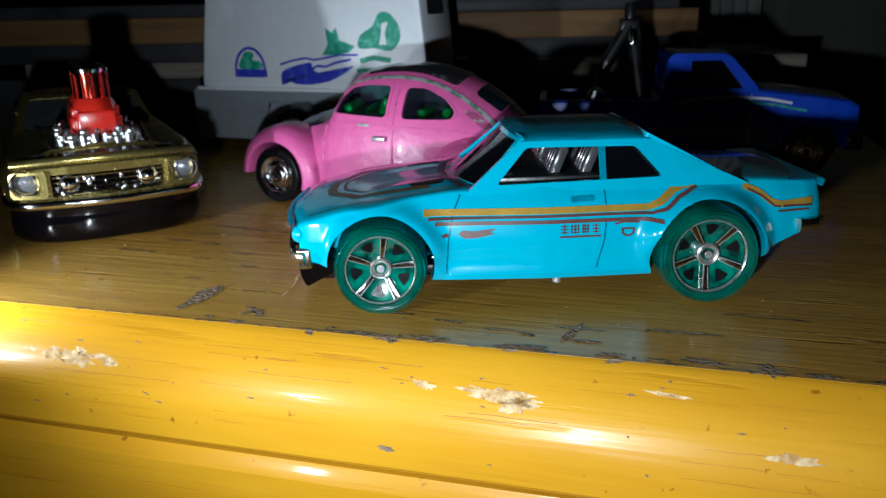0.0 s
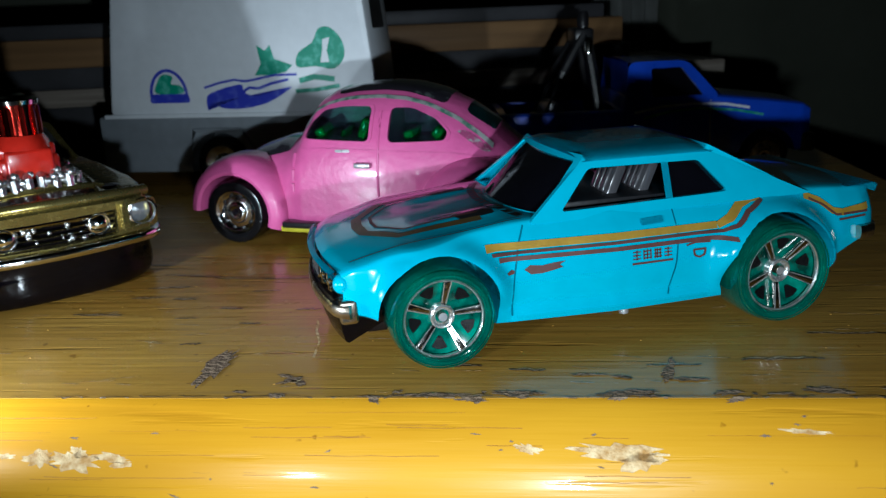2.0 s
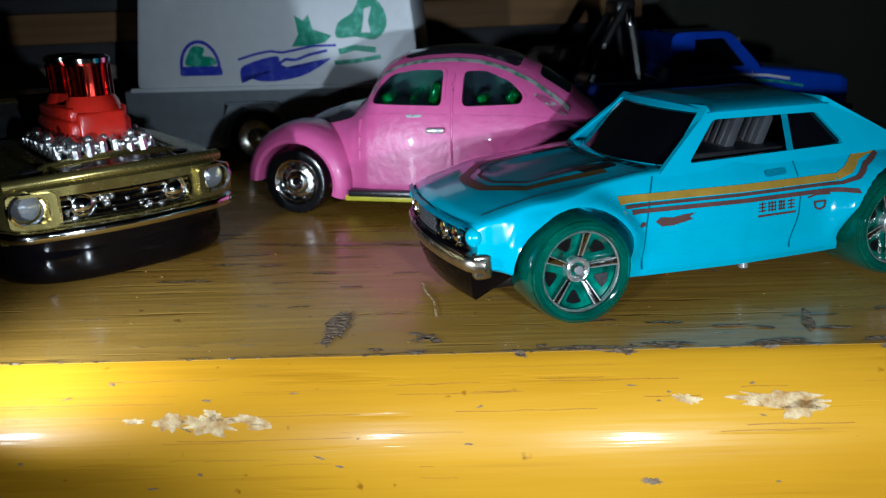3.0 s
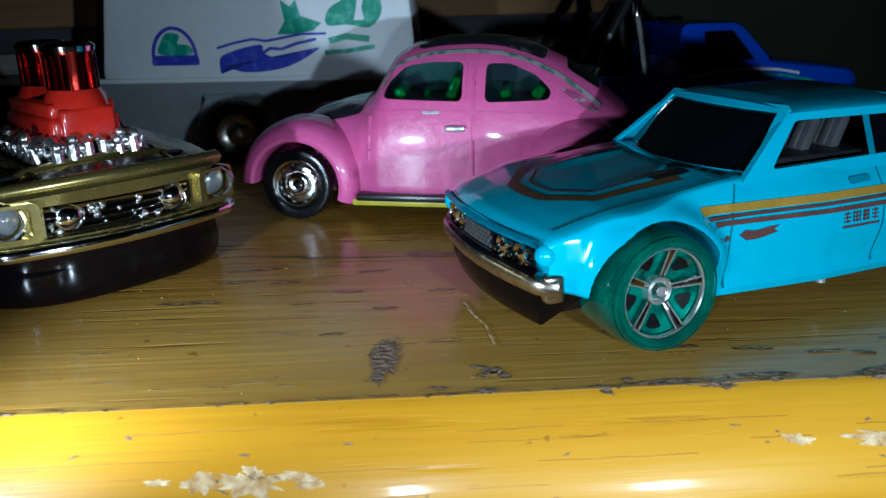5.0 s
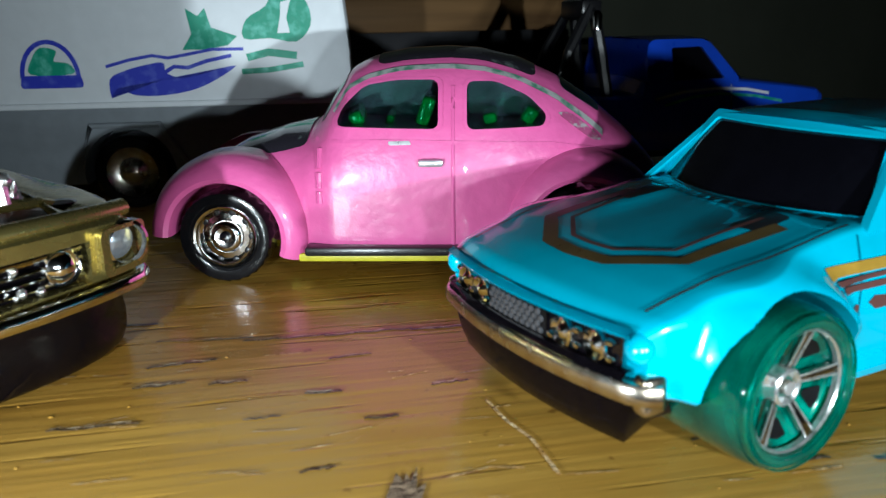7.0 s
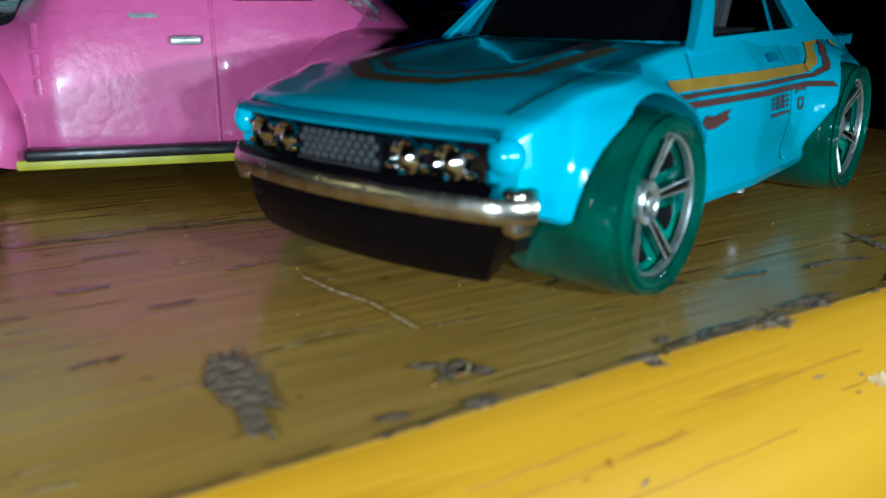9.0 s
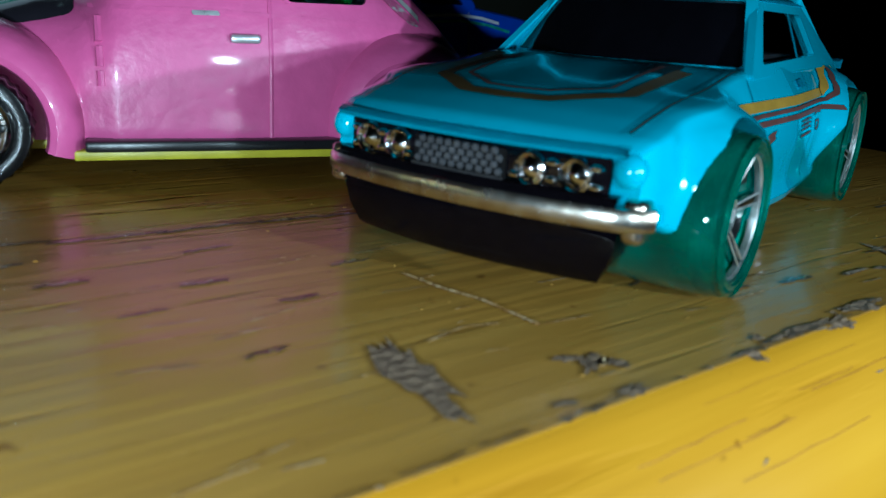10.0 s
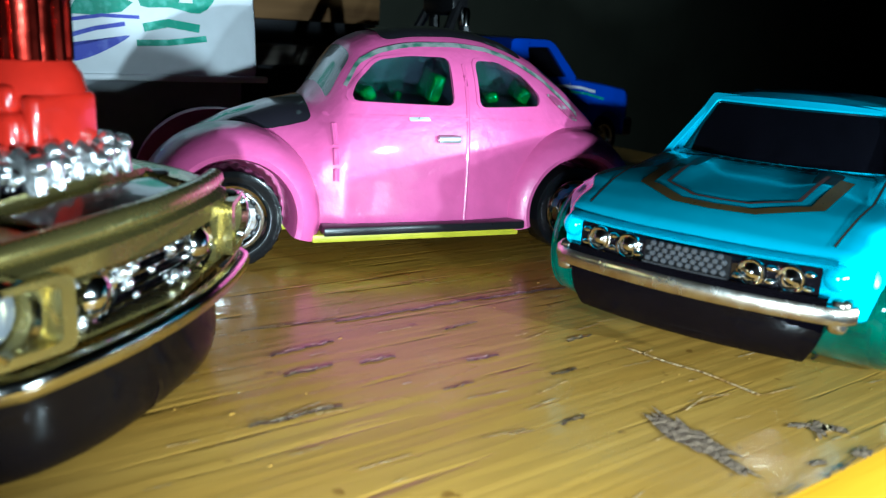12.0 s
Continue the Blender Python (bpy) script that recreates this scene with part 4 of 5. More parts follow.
    part("silver_scuff", filled(smooth_poly([(-15.0, 19.5), (-16.8, 19.2), (-19.5, 17.1), (-20.2, 16.2), (-18.9, 16.5), (-16.8, 18.0)], 3), side, 0.16, 0, 4), SCUFF, body, "patch rubbed to bare silver")
    part("belt_strip", ribbon([(14, 16.8), (4, 16.9), (-6, 16.6), (-14, 16.2), (-20, 15.2)], 0.4, side, 0.14), PINK, body)
    part("door_seam", tube([side(-2.6, z, -0.08) for z in np.linspace(4.6, 22.8, 16)], 0.26, 8), PINK, body, "raised pink door seam")
    for z0, z1 in ((15.8, 13.6), (13.2, 11.4), (11.0, 9.6)):
        part("door_hinge", tube([side(13.2, z0, 0.0), side(13.2, z1, 0.0)], 0.38), PINK, body, "raised pink hinge line")
    part("door_handle", box(-1.5, 1.4, 12.5, 13.3, 14.0, 14.9, 0.3), SILVER, body, "bare metal door handle")
    part("silver_chip", filled(rounded([(4.9, 16.9), (2.4, 16.95), (2.2, 16.5), (4.8, 16.45)], 0.2), side, 0.2, 0, 2), SILVER, body)

    def fender(xc, zc, a0, a1, reach, name):
        rings = []
        for i in range(41):
            f = i / 40
            a = radians(a0 + (a1 - a0) * f)
            grow = 1 + reach * max(0, -math.cos(a)) * 0.35
            ring = []
            for r, y in ((6.5, 6.0), (6.5, 12.6), (6.75, 13.5), (7.3, 13.75), (8.2, 13.4), (9.1, 12.4), (9.7, 10.6), (9.9, 8.6), (9.9, 6.0)):
                k = 6.5 + (r - 6.5) * grow
                ring.append((xc + k * math.cos(a), y, zc + k * math.sin(a)))
            rings.append(ring)
        for s in (1, -1):
            bm = loft([[(x, s * y, z) for x, y, z in r] for r in rings])
            part(name, bm, PINK, body, "rounded pink fender")
    fender(24.6, 5.6, 2, 198, 0.35, "front_fender")
    fender(-17.8, 5.6, -16, 196, 0.2, "rear_fender")
    for s in (1, -1):
        part("running_board", box(-10.2, 15.0, s * 12.9 - 1.3, s * 12.9 + 1.3, 3.6, 4.7, 0.3), BLACK, car, "worn black running board")
        part("headlight", ball(30.4, s * 8.6, 11.6, 1.6, 1.5, 1.6), SILVER, body)
    part("base_plate", join(box(-25, 27, -6.2, 6.2, 2.6, 3.6, 0.2), box(-10, 16, -12.9, 12.9, 2.6, 3.6, 0.2)), YELLOW, car, "yellow plastic base plate")
    path = [(30.5, 10, 5.2), (33, 8, 5.0), (34.2, 4, 5.0), (34.4, 0, 5.0), (34.2, -4, 5.0), (33, -8, 5.0), (30.5, -10, 5.2)]
    part("front_bumper", bar_along(path, 0.8, 0.5), BLACK, car, "black front bumper")
    four_wheels(car, 24.8, -17.8, 13.0, 5.6, 5.6, 5.2, "tread")
    return car


pink_beetle()


# ---- gold muscle car ----
def gold_muscle():
    car = thing("toy_car", -83.3, 154.3, 0, -58, "gold metallic toy muscle car with red engine through the hood", "toy car", "toy cars")
    plan = curve((33, 13.9), (32, 14.4), (30, 15.2), (26, 15.9), (20, 16.2), (0, 15.6), (-22, 15.4), (-34, 14.4), (-38, 13))
    prof = curve((4, 0.9), (6, 0.2), (9, 0), (12, 0.25), (13.4, 0.8), (15.5, 1.9))
    shoulder = curve((33, 12.6), (32, 13.2), (28, 13.9), (8, 15.2), (-38, 15.2))

    def wide(x, z):
        f = 0.0
        for xw in (20, -21):
            r = math.hypot(x - xw, z - 5.6)
            f += 0.7 * (bell(r - 7, 1.4) if r > 7 else 1)
        return plan(x) - prof(z) + f

    def bow(x, y, z):
        t = min(1, max(0, (x - 20) / 13))
        return (x - 0.012 * y * y * t * t * (3 - 2 * t), y, z)

    def top(x, y):
        w = wide(x, shoulder(x))
        ridge = 0.75 * bell((abs(y) - 0.0) / 6.5, 1) * min(1, max(0, (33 - x) / 6)) * min(1, max(0, (x - 1) / 3))
        crease = -0.35 * bell((abs(y) - 9.5) / 0.8, 1) * min(1, max(0, (31 - x) / 3)) * min(1, max(0, (x - 9) / 3))
        return shoulder(x) + 0.35 + 0.5 * (1 - min(1, abs(y) / w) ** 2) + ridge + crease

    def section(x):
        zb, zs = (7.6 if x > 30 else 4.0 + max(0, x - 27) * 1.2), shoulder(x)
        w = wide(x, zs)
        pts = [(0, zb), (wide(x, zb) - 0.8, zb)] + [(wide(x, zb + (zs - zb) * k / 14), zb + (zs - zb) * k / 14) for k in range(15)]
        pts += [(w - 0.15, zs + 0.2), (w - 0.45, zs + 0.34)]
        pts += [((w - 0.45) * (1 - k / 18), top(x, (w - 0.45) * (1 - k / 18))) for k in range(1, 19)]
        return pts
    body = part("body", shell(list(np.linspace(-38, 33, 110)), section, bow), GOLD, car, "gold metallic enamel body")

    def face(y, z, l):
        return (33 - 0.012 * y * y + l, y, z)
    mouth_cut = loft([[face(y, z, l) for z, l in ((8.3, -2.2), (8.3, 3), (12.1, 3), (12.1, -2.2))] for y in np.linspace(-8.9, 8.9, 13)])
    lamp_cuts = [lathe([(0.01, -1.2), (1.9, -1.2), (2.3, 4), (0.01, 4)], "x", 24, face(s * 12.6, 11.0, 0)) for s in (1, -1)]
    cut(body, mouth_cut, *lamp_cuts, *[well(x, 5.6, 6.6, s * 6, s * 22) for x in (20, -21) for s in (1, -1)])

    def hood(x, y, l):
        return bow(x, y, top(x, y) + l)
    grille = part("grille", sheet([[face(y, z, -1.6) for z in np.linspace(8.4, 12.0, 5)] for y in np.linspace(-8.8, 8.8, 13)], 0.2), BLACK_GLOSS, car, "dark chrome grille")
    for z in (9.0, 9.8, 10.6, 11.4):
        part("grille_bar", tube([face(y, z, -1.2) for y in np.linspace(-8.6, 8.6, 11)], 0.2, 6), CHROME, grille)
    for s in (1, -1):
        part("fog_lamp", lathe([(0.01, 0.9), (0.8, 0.8), (1.4, 0.3), (1.6, 0.5), (1.7, -0.4), (0.01, -0.4)], "x", 20, face(s * 6.2, 10.3, -1.0)), CHROME, grille, "round chrome fog lamp")
        part("headlight", lathe([(0.01, 0.5), (1.0, 0.35), (1.75, -0.2), (1.75, -0.8), (0.01, -0.8)], "x", 24, face(s * 12.6, 11.0, -0.8)), LENS, car, "round clear headlight")
        part("hood_pin", ball(*hood(26.4, s * 10.0, 0.0), 1.2, 1.7, 0.45, 14), SEAT, body, "small dark grey hood pin")
        pod_out = rounded([(s * 9.5, 8.5), (s * 15.0, 8.6), (s * 15.0, 12.9), (s * 9.5, 12.9)], 0.8, 5, 3)
        pod_in = rounded([(s * 10.4, 9.1), (s * 14.6, 9.2), (s * 14.6, 12.5), (s * 10.4, 12.5)], 0.6, 5, 3)
        part("lamp_housing", ring_frame(pod_out, pod_in, lambda y, z, l: face(y, z, l + 0.9), 1.2), GOLD, body, "raised gold lamp surround")
        part("lamp_bezel", lathe([(1.75, 0.0), (1.9, 0.5), (2.2, 0.4), (2.35, -0.4)], "x", 28, face(s * 12.8, 10.9, 0.2)), CHROME, body, "thin chrome lamp ring")
    for x0, x1, w in ((30.6, 27.6, 8.0), (25.4, 23.0, 7.4)):
        part("hood_inset", filled(rounded([(x0, -w), (x0 + 0.9, 0), (x0, w), (x1, w + 0.4), (x1 + 0.9, 0), (x1, -w - 0.4)], 0.4, 4, 6), hood, 0.05, 0, 5), MAROON, body, "dark reddish hood inset")
    part("hood_lip", tube([hood(31.2 + 0.6 * (1 - abs(y) / 14), y, 0.0) for y in np.linspace(-14.4, 14.4, 25)], 0.85, 10), GOLD, body, "thick rounded gold front edge of the hood")
    part("hood_ridge", tube([hood(26.4 + 0.9 * (1 - abs(y) / 9), y, 0.05) for y in np.linspace(-9.2, 9.2, 19)], 0.6, 8), GOLD, body, "raised gold hood ridge")
    # bright balls added at random to make the grille sparkle
    orn = random.Random(5)
    for j in range(26):
        y = orn.uniform(-8.2, 8.2)
        q = orn.uniform(0.2, 0.5)
        part("sparkle_stud", ball(*face(y, orn.uniform(8.7, 11.7), -1.1), q, q, q, 8), CAST, grille)
    for s in (1, -1):
        part("hood_ridge", tube([hood(30.5, s * 7.6, 0.0), hood(24, s * 8.2, 0.05), hood(12, s * 8.8, 0.05), hood(4, s * 9.4, 0.0)], 0.5, 8), GOLD, body, "raised gold hood ridge")
    part("emblem", box(30.6, 31.3, -1.2, 1.2, 9.4, 11.2, 0.25), CHROME, grille, "small chrome emblem bar")
    path = [(24, 15.9, 7.5), (28, 15.6, 7.4), (30.5, 14.6, 7.4)] + [face(y, 7.4, 0.9) for y in np.linspace(13, -13, 15)] + [(30.5, -14.6, 7.4), (28, -15.6, 7.4), (24, -15.9, 7.5)]
    part("front_bumper", bar_along(path, 0.75, 0.7), CHROME, car, "bright chrome front bumper")
    rows = []
    for y in np.linspace(-1, 1, 33):
        a = y * 1.25
        sx, sy = math.cos(a), math.sin(a)
        rows.append([(14 + (17.6 + d) * abs(sx) ** 0.55, (15.5 + d) * math.copysign(abs(sy) ** 0.75, sy), z) for z, d in ((6.9, 1.1), (5.8, 0.75), (4.6, 0.8), (3.2, 0.95), (1.8, 0.9), (0.8, 0.6), (0.35, 0.1), (0.4, -2.5))])
    # chrome valance, with the darkness it mirrors put into its colour
    part("front_valance", sheet(rows, 0.3), BLACK_GLOSS, car, "glossy lower valance with chrome's dark reflection in its colour")
    part("chassis", box(-33, 26, -13.5, 13.5, 2.0, 5.0, 0.6), BLACK_GLOSS, car, "dark chrome base plate")
    # cabin
    def cabin(s):
        return lambda x, z, l: (x, s * (13.2 - (z - 15) * 0.42 + l), z)
    outer = rounded([(1.0, 14.8), (-7.5, 21.4), (-20, 21.2), (-34, 15.0)], 0.6, 5, 5)
    hole = rounded([(-2.4, 15.9), (-7.6, 20.4), (-18, 20.2), (-24, 16.2)], 0.5, 5, 5)
    for s in (1, -1):
        f = part("cabin_side", ring_frame(outer, hole, cabin(s), 0.7), GOLD, car)
        part("side_window", filled(hole, cabin(s), -0.4, 0.15, 3), GREY_PANE, f, "smoke side window")
    part("roof", sheet([[(x, y, 21.0 + 0.7 * (1 - (y / 10.7) ** 2)) for y in np.linspace(-10.7, 10.7, 13)] for x in np.linspace(-7.3, -20.2, 8)], 0.5), GOLD, car)

    def glass(y, s, l):
        t = s / 10
        return (0.6 - 8.0 * t + 0.012 * (100 - y * y) * (1 - t) + 0.6 * l, y, 15.2 + 6.2 * t + 0.8 * l)
    out = rounded([(-13, 0), (13, 0), (10.8, 10), (-10.8, 10)], 0.5, 5, 8)
    inn = rounded([(-11.8, 0.5), (11.8, 0.5), (9.9, 9.1), (-9.9, 9.1)], 0.5, 5, 8)
    f = part("windshield_frame", ring_frame(out, inn, glass, 0.6), GOLD, car, "gold windshield frame")
    part("windshield", filled(inn, glass, -0.2, 0.15, 5), GREY_PANE, f, "grey smoke windshield")
    # engine standing out of the bonnet
    eng = part("engine", box(9.5, 26.0, -5.4, 5.4, 14.8, 16.6, 0.6), BLACK_GLOSS, car, "chrome and red engine through the hood")
    r = random.Random(8)
    for s in (1, -1):
        for i in range(8):
            x = 11.0 + 1.95 * i
            part("exhaust_pipe", tube([(x, s * 3.8, 17.6), (x + 0.2, s * 5.0, 17.7), (x + 0.3, s * 6.1, 16.9), (x + 0.4, s * 6.5, 15.3)], 0.75, 8), CAST, eng)
        # chrome lumps, more of them added for sparkle
        for i in range(22):
            q = r.uniform(0.4, 0.75)
            part("chrome_lump", ball(r.uniform(10.5, 26.5), s * r.uniform(4.4, 6.4), r.uniform(16.4, 18.2), q, q, q, 8), CAST, eng)
    for i in range(6):
        part("exhaust_pipe", tube([(25.6, -4.5 + 1.8 * i, 17.9), (26.7, -4.5 + 1.8 * i, 17.2), (26.9, -4.5 + 1.8 * i, 15.6)], 0.7, 8), CAST, eng)
    # further lumps across the engine's front, added to catch the lamp
    for i in range(24):
        q = r.uniform(0.4, 0.75)
        part("chrome_lump", ball(r.uniform(25.8, 27.2), r.uniform(-5.6, 5.6), r.uniform(16.0, 18.2), q, q, q, 8), CAST, eng)
    part("blower", box(11.0, 25.4, -4.2, 4.2, 17.0, 20.4, 0.7, 3), RED, eng, "red supercharger block")
    part("blower_cover", box(11.8, 25.0, -3.9, 3.9, 20.2, 22.0, 0.5, 3), RED, eng)
    part("blower_belt", box(25.0, 26.2, -3.2, 3.2, 17.4, 21.4, 0.5, 3), RED, eng)
    for x in (23.2, 15.2):
        part("blower_neck", lathe([(0.01, 21.4), (3.7, 21.4), (3.4, 22.6), (2.9, 23.4), (0.01, 23.4)], "z", 24, (x, 0, 0)), RED, eng)
        part("intake_horn", lathe([(0.01, 23.0), (2.6, 23.0), (2.6, 26.6), (2.8, 27.6), (2.8, 28.1), (2.2, 28.1), (2.0, 24.5), (0.01, 24.5)], "z", 28, (x, 0, 0)), RED_CHROME, eng, "red chrome intake stack")
        part("stack_rim", lathe([(2.1, 28.0), (2.95, 27.7), (3.05, 28.3), (2.5, 28.7), (2.0, 28.4)], "z", 28, (x, 0, 0)), CHROME, eng, "chrome stack rim")
        for j in range(10):
            a = 2 * math.pi * j / 10
            part("stack_rib", tube([(x + 2.62 * math.cos(a), 2.62 * math.sin(a), 23.4), (x + 2.62 * math.cos(a), 2.62 * math.sin(a), 27.4)], 0.35, 6), RED_CHROME, eng)
    four_wheels(car, 20, -21, 15.0, 5.4, 5.8, 5.5, "plain")
    return car


gold_muscle()


# ---- white camper ----
def camper():
    car = thing("toy_camper", -78.6, 205.5, 0, -16.3, "white toy camper van with grey lower body and printed sailing boats", "toy camper", "toy cars")
    rings = []
    for y, d in ((0, 1.2), (0.35, 0.4), (1.2, 0), (18.5, 0), (19.6, 0.5), (20, 1.4)):
        rings.append([(x, y, z) for x, z in rounded([(0.1 + d, 17.2 + d * 0.3), (63.6 - d, 17.2 + d * 0.3), (63.4 - d, 26), (61.4 - d, 46 - d), (4.4 + d, 46 - d), (2.2 + d, 32)], 2.0, 6)])
    shell_part = part("camper_shell", loft(rings), WHITE, car, "white plastic camper shell")
    base = part("lower_body", box(-3, 61, 0.4, 19.6, 4.4, 17.4, 0.6), GREY, car, "grey plastic lower body")
    cut(base, well(26, 6.2, 7.4, -5, 8), well(54, 6.2, 7.4, -5, 8))
    part("flange", box(-1, 65, -0.4, 1.2, 17.0, 18.0, 0.3), WHITE, car)
    part("arch_trim", tube([(17.6, 0.3, 6), (20.5, 0.2, 14.2), (31.5, 0.2, 14.2), (36.5, 0.3, 6)], 0.5), GREY, base)

    def wall(u, z, l):
        return (u, -l - 0.02, z)
    def rear(y, z, l):
        return (63.4 - (z - 26) * 0.1 + l, y, z)
    part("rear_window", filled(rounded([(3.5, 35.0), (14.5, 35.0), (14, 42.5), (4, 43)], 0.8), rear, 0.15, 0, 2), BLACK, shell_part, "dark rear window")
    arc = [(15.6 + 4.3 * math.cos(a), 22.0 + 5.6 * math.sin(a)) for a in np.linspace(0, math.pi, 15)]
    part("dome_outline", ribbon(arc, 0.7, wall, 0.06), BLUE_INK, shell_part, "blue dome outline print")
    part("dome_bar", filled(rounded([(10.8, 20.4), (20.6, 20.4), (20.3, 22.4), (11.1, 22.4)], 0.8), wall, 0.07, 0, 2), BLUE_INK, shell_part)
    part("dome_tree", filled(smooth_poly([(12.6, 22.6), (19.0, 22.6), (18.6, 24.2), (16.4, 24.6), (16.9, 26.2), (14.6, 26.7), (13.2, 25.2)], 4), wall, 0.05, 0, 2), GREEN_INK, shell_part, "green print")
    part("wave", filled(smooth_poly([(24.6, 18.6), (25.6, 20.2), (28.4, 19.0), (33, 18.9), (38, 19.8), (42, 21.6), (44.6, 23.4), (41, 22.6), (36.5, 21.6), (33.6, 22.4), (33.2, 24.0), (31.0, 23.9), (27, 22.9), (24.6, 21.6)], 4), wall, 0.05, 0, 4), BLUE_INK, shell_part, "blue wave print")
    part("wave", ribbon([(24.2, 23.6), (28, 24.6), (31.5, 25.2), (34, 24.8), (36.6, 25.2), (41, 26.0), (46, 26.0)], 0.5, wall, 0.06), BLUE_INK, shell_part)
    part("wave", ribbon([(33.4, 22.6), (34.8, 23.4), (37, 23.2), (40, 24.2), (44, 25.0)], 0.6, wall, 0.06), BLUE_INK, shell_part)
    part("sail", filled([(36.4, 26.0), (38.0, 28.4), (37.4, 32.4), (39.2, 31.2), (40.4, 32.4), (41.2, 29.4), (45.2, 28.0), (43.6, 26.6), (40, 26.0)], wall, 0.05, 0, 2), GREEN_INK, shell_part, "green sail print")
    part("sail", filled(smooth_poly([(46.2, 27.6), (46.8, 30.6), (50.0, 32.6), (51.6, 35.4), (54.2, 35.6), (56.6, 33.0), (57.0, 29.6), (54.6, 27.0), (50.4, 27.6)], 3), wall, 0.05, 0, 3), GREEN_INK, shell_part)
    part("sail_gap", filled([(51.6, 28.4), (53.6, 28.4), (53.2, 30.8), (54.0, 33.6), (52.4, 33.2), (52.2, 31.0)], wall, 0.08, 0, 2), WHITE, shell_part)
    part("sail", ribbon([(46.5, 24.6), (50, 25.4), (54.5, 24.8)], 1.2, wall, 0.06), GREEN_INK, shell_part)
    part("sail", ribbon([(45.5, 22.4), (50, 22.6), (55.5, 23.4)], 0.9, wall, 0.06), GREEN_INK, shell_part)
    def spun(x):
        hub = part("wheel", lathe([(0.01, 7), (3.0, 7), (3.0, 2.2), (0.01, 2.2)], "y", 20, (x, 0, 6.2)), BLACK, car, "black camper wheel")
        part("tyre", lathe([(3.0, 7), (6.0, 7), (6.2, 6.6), (6.2, 1.6), (5.7, 1.0), (4.6, 1.0), (4.4, 1.5), (3.0, 2.2)], "y", 40, (x, 0, 6.2)), TYRE_BLACK, hub)
        part("rim", lathe([(4.5, 1.5), (4.2, 1.1), (3.6, 1.6), (2.4, 2.0), (1.6, 1.2), (0.01, 1.0), (0.01, 2.3), (4.4, 2.3)], "y", 36, (x, 0, 6.2)), RUBBED, hub, "silver dished rim")
    spun(26), spun(54)
    part("far_wheel", lathe([(0.01, 19), (6.2, 19), (6.2, 15), (0.01, 15)], "y", 32, (26, 0, 6.2)), TYRE_BLACK, car)
    part("far_wheel", lathe([(0.01, 19), (6.2, 19), (6.2, 15), (0.01, 15)], "y", 32, (54, 0, 6.2)), TYRE_BLACK, car)
    return car


camper()


# ---- blue tow truck ----
def tow_truck():
    car = thing("toy_tow_truck", 42.0, 190.9, 0, -5, "blue toy pickup tow truck with black boom frame", "toy truck", "toy cars")
    shoulder = curve((35, 14.6), (33, 15.6), (26, 16.6), (15, 17.9), (12, 18.2), (-6, 18.2), (-6.5, 15.6), (-33, 15.6))
    plan = curve((35, 11.4), (33, 12.4), (28, 13.0), (-30, 13.0), (-33, 12.4))

    def wide(x, z):
        f = 0.0
        for xw in (25, -21):
            r = math.hypot(x - xw, z - 5)
            f += 0.7 * (bell(r - 6.8, 1.2) if r > 6.8 else 1)
        return plan(x) - 0.012 * (z - 9) ** 2 + f

    def section(x):
        zs = shoulder(x)
        zb = 6.0
        w = wide(x, zs)
        return [(0, zb)] + [(wide(x, zb + (zs - zb) * k / 12), zb + (zs - zb) * k / 12) for k in range(13)] + [(w - 0.5, zs + 0.4)] + [((w - 0.5) * (1 - k / 8), zs + 0.4 + 0.6 * (1 - (1 - k / 8) ** 2)) for k in range(1, 9)]
    body = part("body", shell(list(np.linspace(-33, 35, 104)), section), BLUE, car, "blue enamel pickup body")
    cut(body, *[well(x, 5, 6.3, s * 6, s * 20) for x in (25, -21) for s in (1, -1)], box(-31.5, -7.5, -10.8, 10.8, 11, 30))

    def cabin(s):
        return lambda x, z, l: (x, s * (12.8 - (z - 18) * 0.28 + l), z)
    outer = rounded([(14.6, 18.0), (7.6, 26.0), (-5.0, 26.0), (-6.0, 18.0)], 2.0, 5, 4)
    hole = rounded([(10.8, 18.7), (6.2, 24.6), (-0.2, 24.5), (-0.2, 18.7)], 0.5, 5, 4)
    for s in (1, -1):
        f = part("cabin_side", ring_frame(outer, hole, cabin(s), 0.8), BLUE, car)
        part("side_window", filled(hole, cabin(s), -0.5, 0.2, 3), TINT, f, "black side window")
    part("roof", sheet([[(x, y, 25.8 + 0.6 * (1 - (y / 10.6) ** 2)) for y in np.linspace(-10.6, 10.6, 11)] for x in np.linspace(7.8, -5.2, 7)], 0.5), BLUE, car)
    part("windshield", sheet([[(15.0 - 7.2 * t, y * (12 - 1.8 * t) / 12, 18.4 + 7.4 * t) for y in np.linspace(-12, 12, 9)] for t in np.linspace(0, 1, 5)], 0.4), TINT, car, "black windshield")
    part("cab_back", sheet([[(-5.4, y, z) for y in np.linspace(-11.4, 11.4, 7)] for z in np.linspace(16, 26, 4)], 0.4), BLUE, car)

    def side(x, z, l):
        return (x, -(wide(x, z) + l), z)
    part("white_stripe", ribbon([(-4, 15.4), (2, 16.5), (9, 16.9), (16, 16.5), (21, 15.6)], 0.55, side, 0.07), WHITE, body, "white swoosh stripe")
    part("green_stripe", ribbon([(-2, 14.2), (4, 15.5), (10, 15.9), (18, 15.2), (24, 14.0)], 0.5, side, 0.07), GREEN_INK, body, "green swoosh stripe")
    part("door_gap", ribbon([(12.6, 7), (12.4, 12), (12.6, 17.6)], 0.2, side, 0.05), SILVER, body)
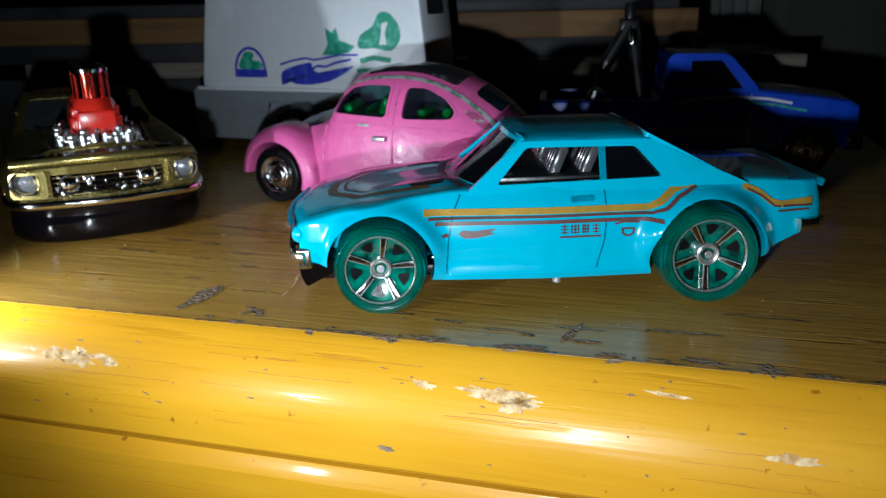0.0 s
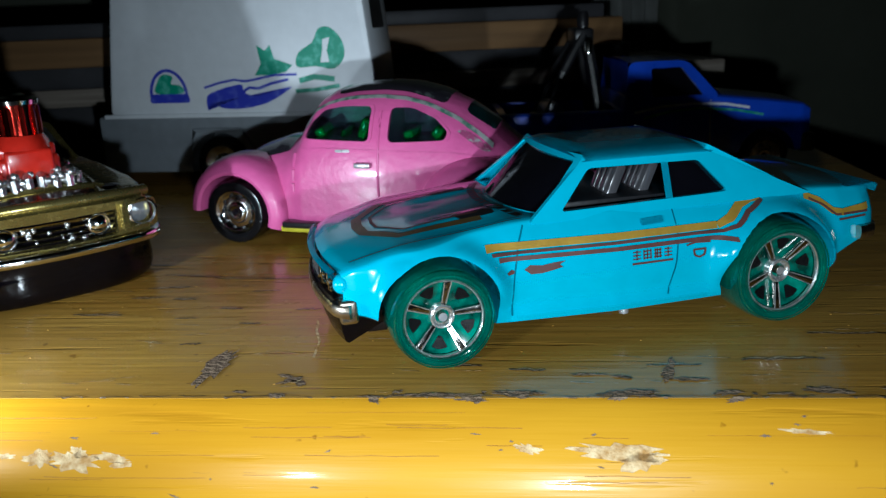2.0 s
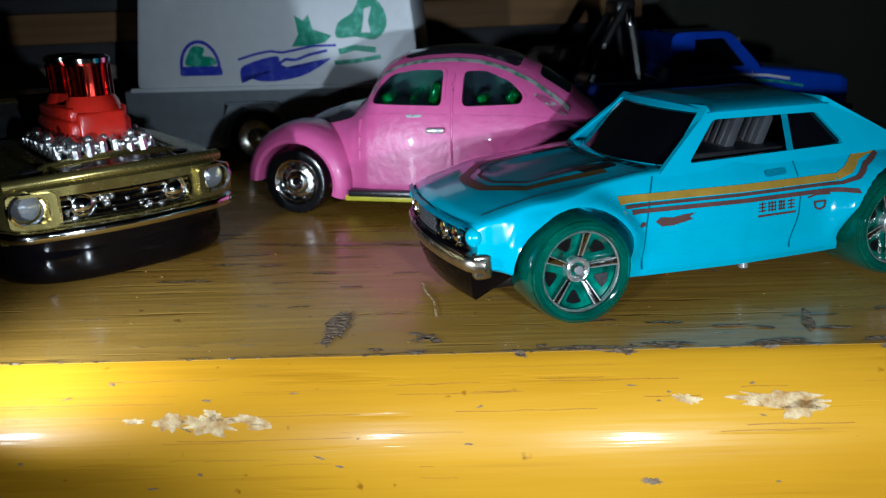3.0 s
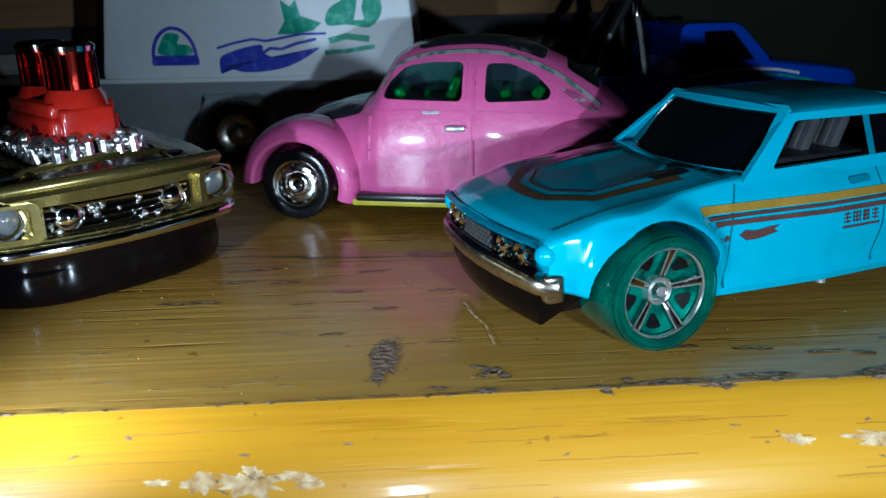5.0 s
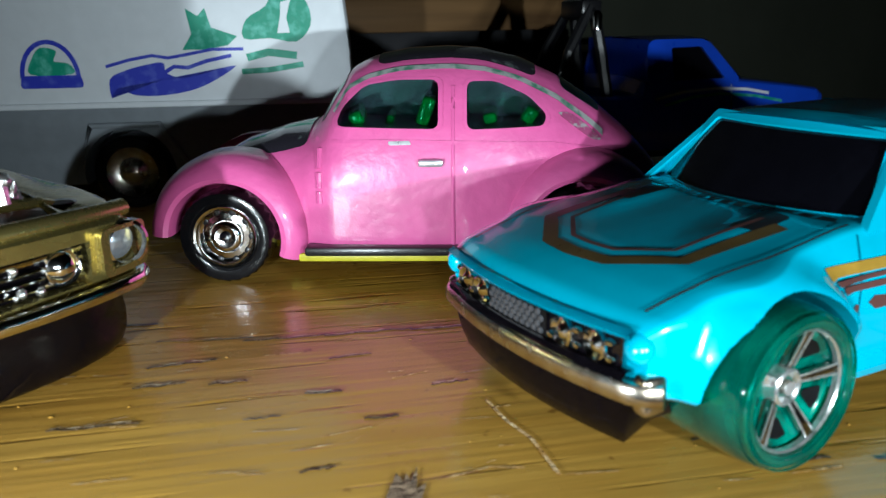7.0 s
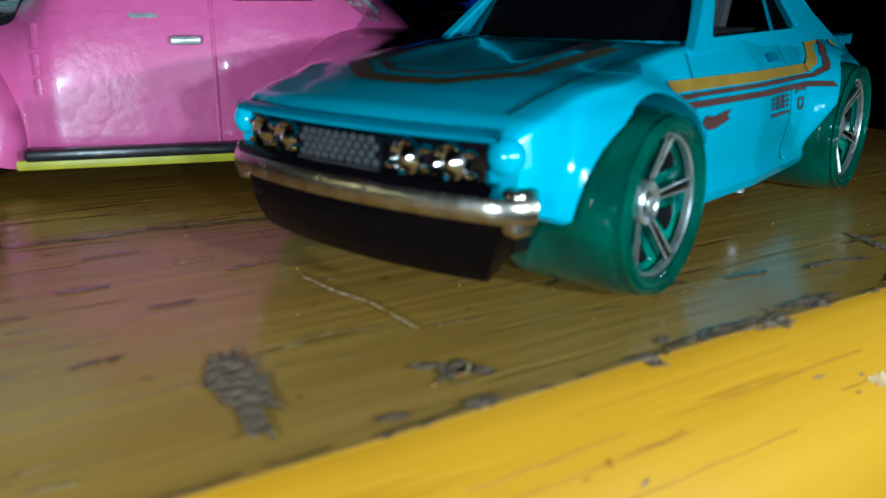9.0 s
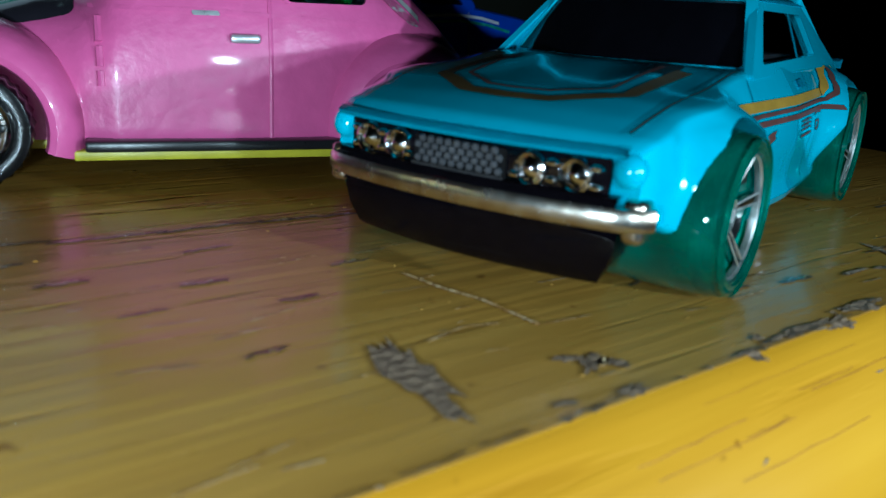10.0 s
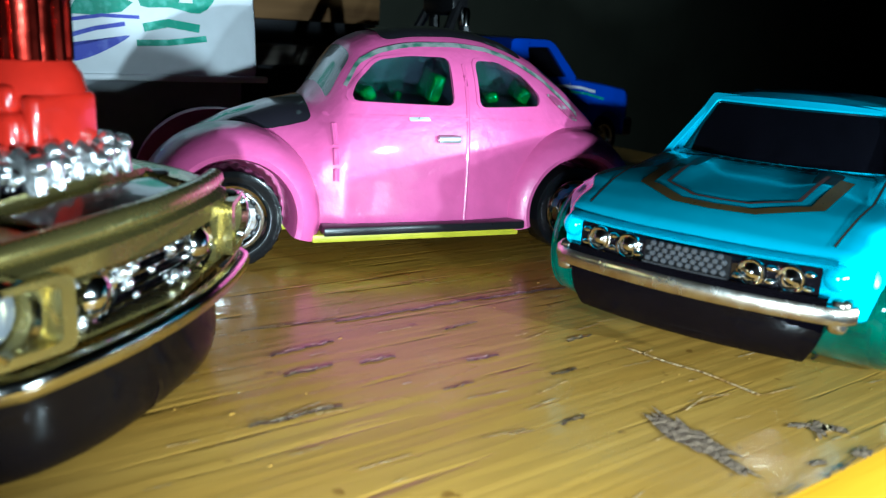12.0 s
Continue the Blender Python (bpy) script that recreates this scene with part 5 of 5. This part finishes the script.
    part("front_bumper", box(32.5, 36.4, -12.6, 12.6, 5.4, 9.6, 0.8), BLACK, car, "black front bumper")
    part("grille", box(34.0, 35.7, -9.8, 9.8, 10.0, 13.8, 0.4), BLACK, car)
    part("chassis", box(-31, 32, -9, 9, 4.0, 6.4, 0.4), BLACK, car)
    bed = part("bed_floor", box(-31.4, -7.6, -10.7, 10.7, 10.6, 12.4, 0.2), BLACK, car, "black truck bed")
    part("winch", join(lathe([(0.01, -5), (2.4, -5), (2.4, 5), (0.01, 5)], "y", 20, (-20, 0, 15)), box(-24, -16, -6, 6, 12.4, 14.4, 0.4)), SILVER, bed, "silver winch drum")
    boom = part("boom_post", tube([(-9.6, -6, 12.4), (-11.4, -5, 24), (-12.6, -4, 31)], 1.1), BLACK, car, "black tow boom frame")
    part("boom_post", tube([(-9.6, 6, 12.4), (-11.4, 5, 24), (-12.6, 4, 31)], 1.1), BLACK, boom)
    part("boom_brace", tube([(-23.5, -6, 12.4), (-18, -5, 24), (-13.4, -4, 32)], 1.0), BLACK, boom)
    part("boom_brace", tube([(-23.5, 6, 12.4), (-18, 5, 24), (-13.4, 4, 32)], 1.0), BLACK, boom)
    part("boom_head", box(-15.4, -11.2, -4.6, 4.6, 29.6, 33.2, 0.6), BLACK, boom)
    part("boom_tip", lathe([(0.01, 33), (1.3, 33), (1.3, 36), (0.9, 36.8), (0.01, 36.8)], "z", 14, (-13.2, -2, 0)), BLACK, boom)
    part("hook", lathe([(0.01, 27.6), (0.9, 27.8), (1.0, 30.5), (0.6, 31.2), (0.01, 31.2)], "z", 14, (-12.6, -5.2, 0)), CHROME, boom, "small chrome hook")
    four_wheels(car, 25, -21, 13.0, 5.0, 5.0, 5.0, "plain")
    return car


tow_truck()


# ---- things stacked behind the toys ----
def pile(name, x0, x1, y0, y1, z0, z1, material, label, category, turn=0.0, bevel=0.5):
    bm = box(x0, x1, y0, y1, z0, z1, bevel)
    c = Vector(((x0 + x1) / 2, (y0 + y1) / 2, 0))
    moved(bm, Matrix.Translation(c) @ Matrix.Rotation(radians(turn), 4, "Z") @ Matrix.Translation(-c))
    return link(name, bm, material, None, label, 38, "", category)


pile("storage_box", -190, 78, 246, 300, 0, 16.4, SLATE, "dark box behind the toys on the wooden top", "box")
pile("cardboard_panel", -150, 88, 244, 298, 16.4, 21.2, PAPER, "worn grey-brown cardboard panel lying on the box", "cardboard", -1.0, 0.3)
pile("dark_board", -180, 60, 246, 300, 21.2, 27.0, SLATE, "dark grey board in the stack", "board", 0.6)
pile("wooden_board", -175, 56, 242, 300, 27.0, 34.6, BOARD, "rough brown wooden board in the stack", "board", -0.5)
pile("dark_board", -185, 50, 240, 300, 34.6, 38.4, SLATE, "dark grey board on the wooden board", "board", 0.8)
folds = [(66 + i * 1.0, 318 + 2.6 * math.sin(i * 1.25) + 0.8 * math.sin(i * 0.4)) for i in range(32)]
link("curtain", sheet([[(x, y, z) for x, y in folds] for z in np.linspace(-200, 260, 8)], 0.8), CURTAIN, None, "pale hanging pleated cloth by the wall", 50, "", "curtain")
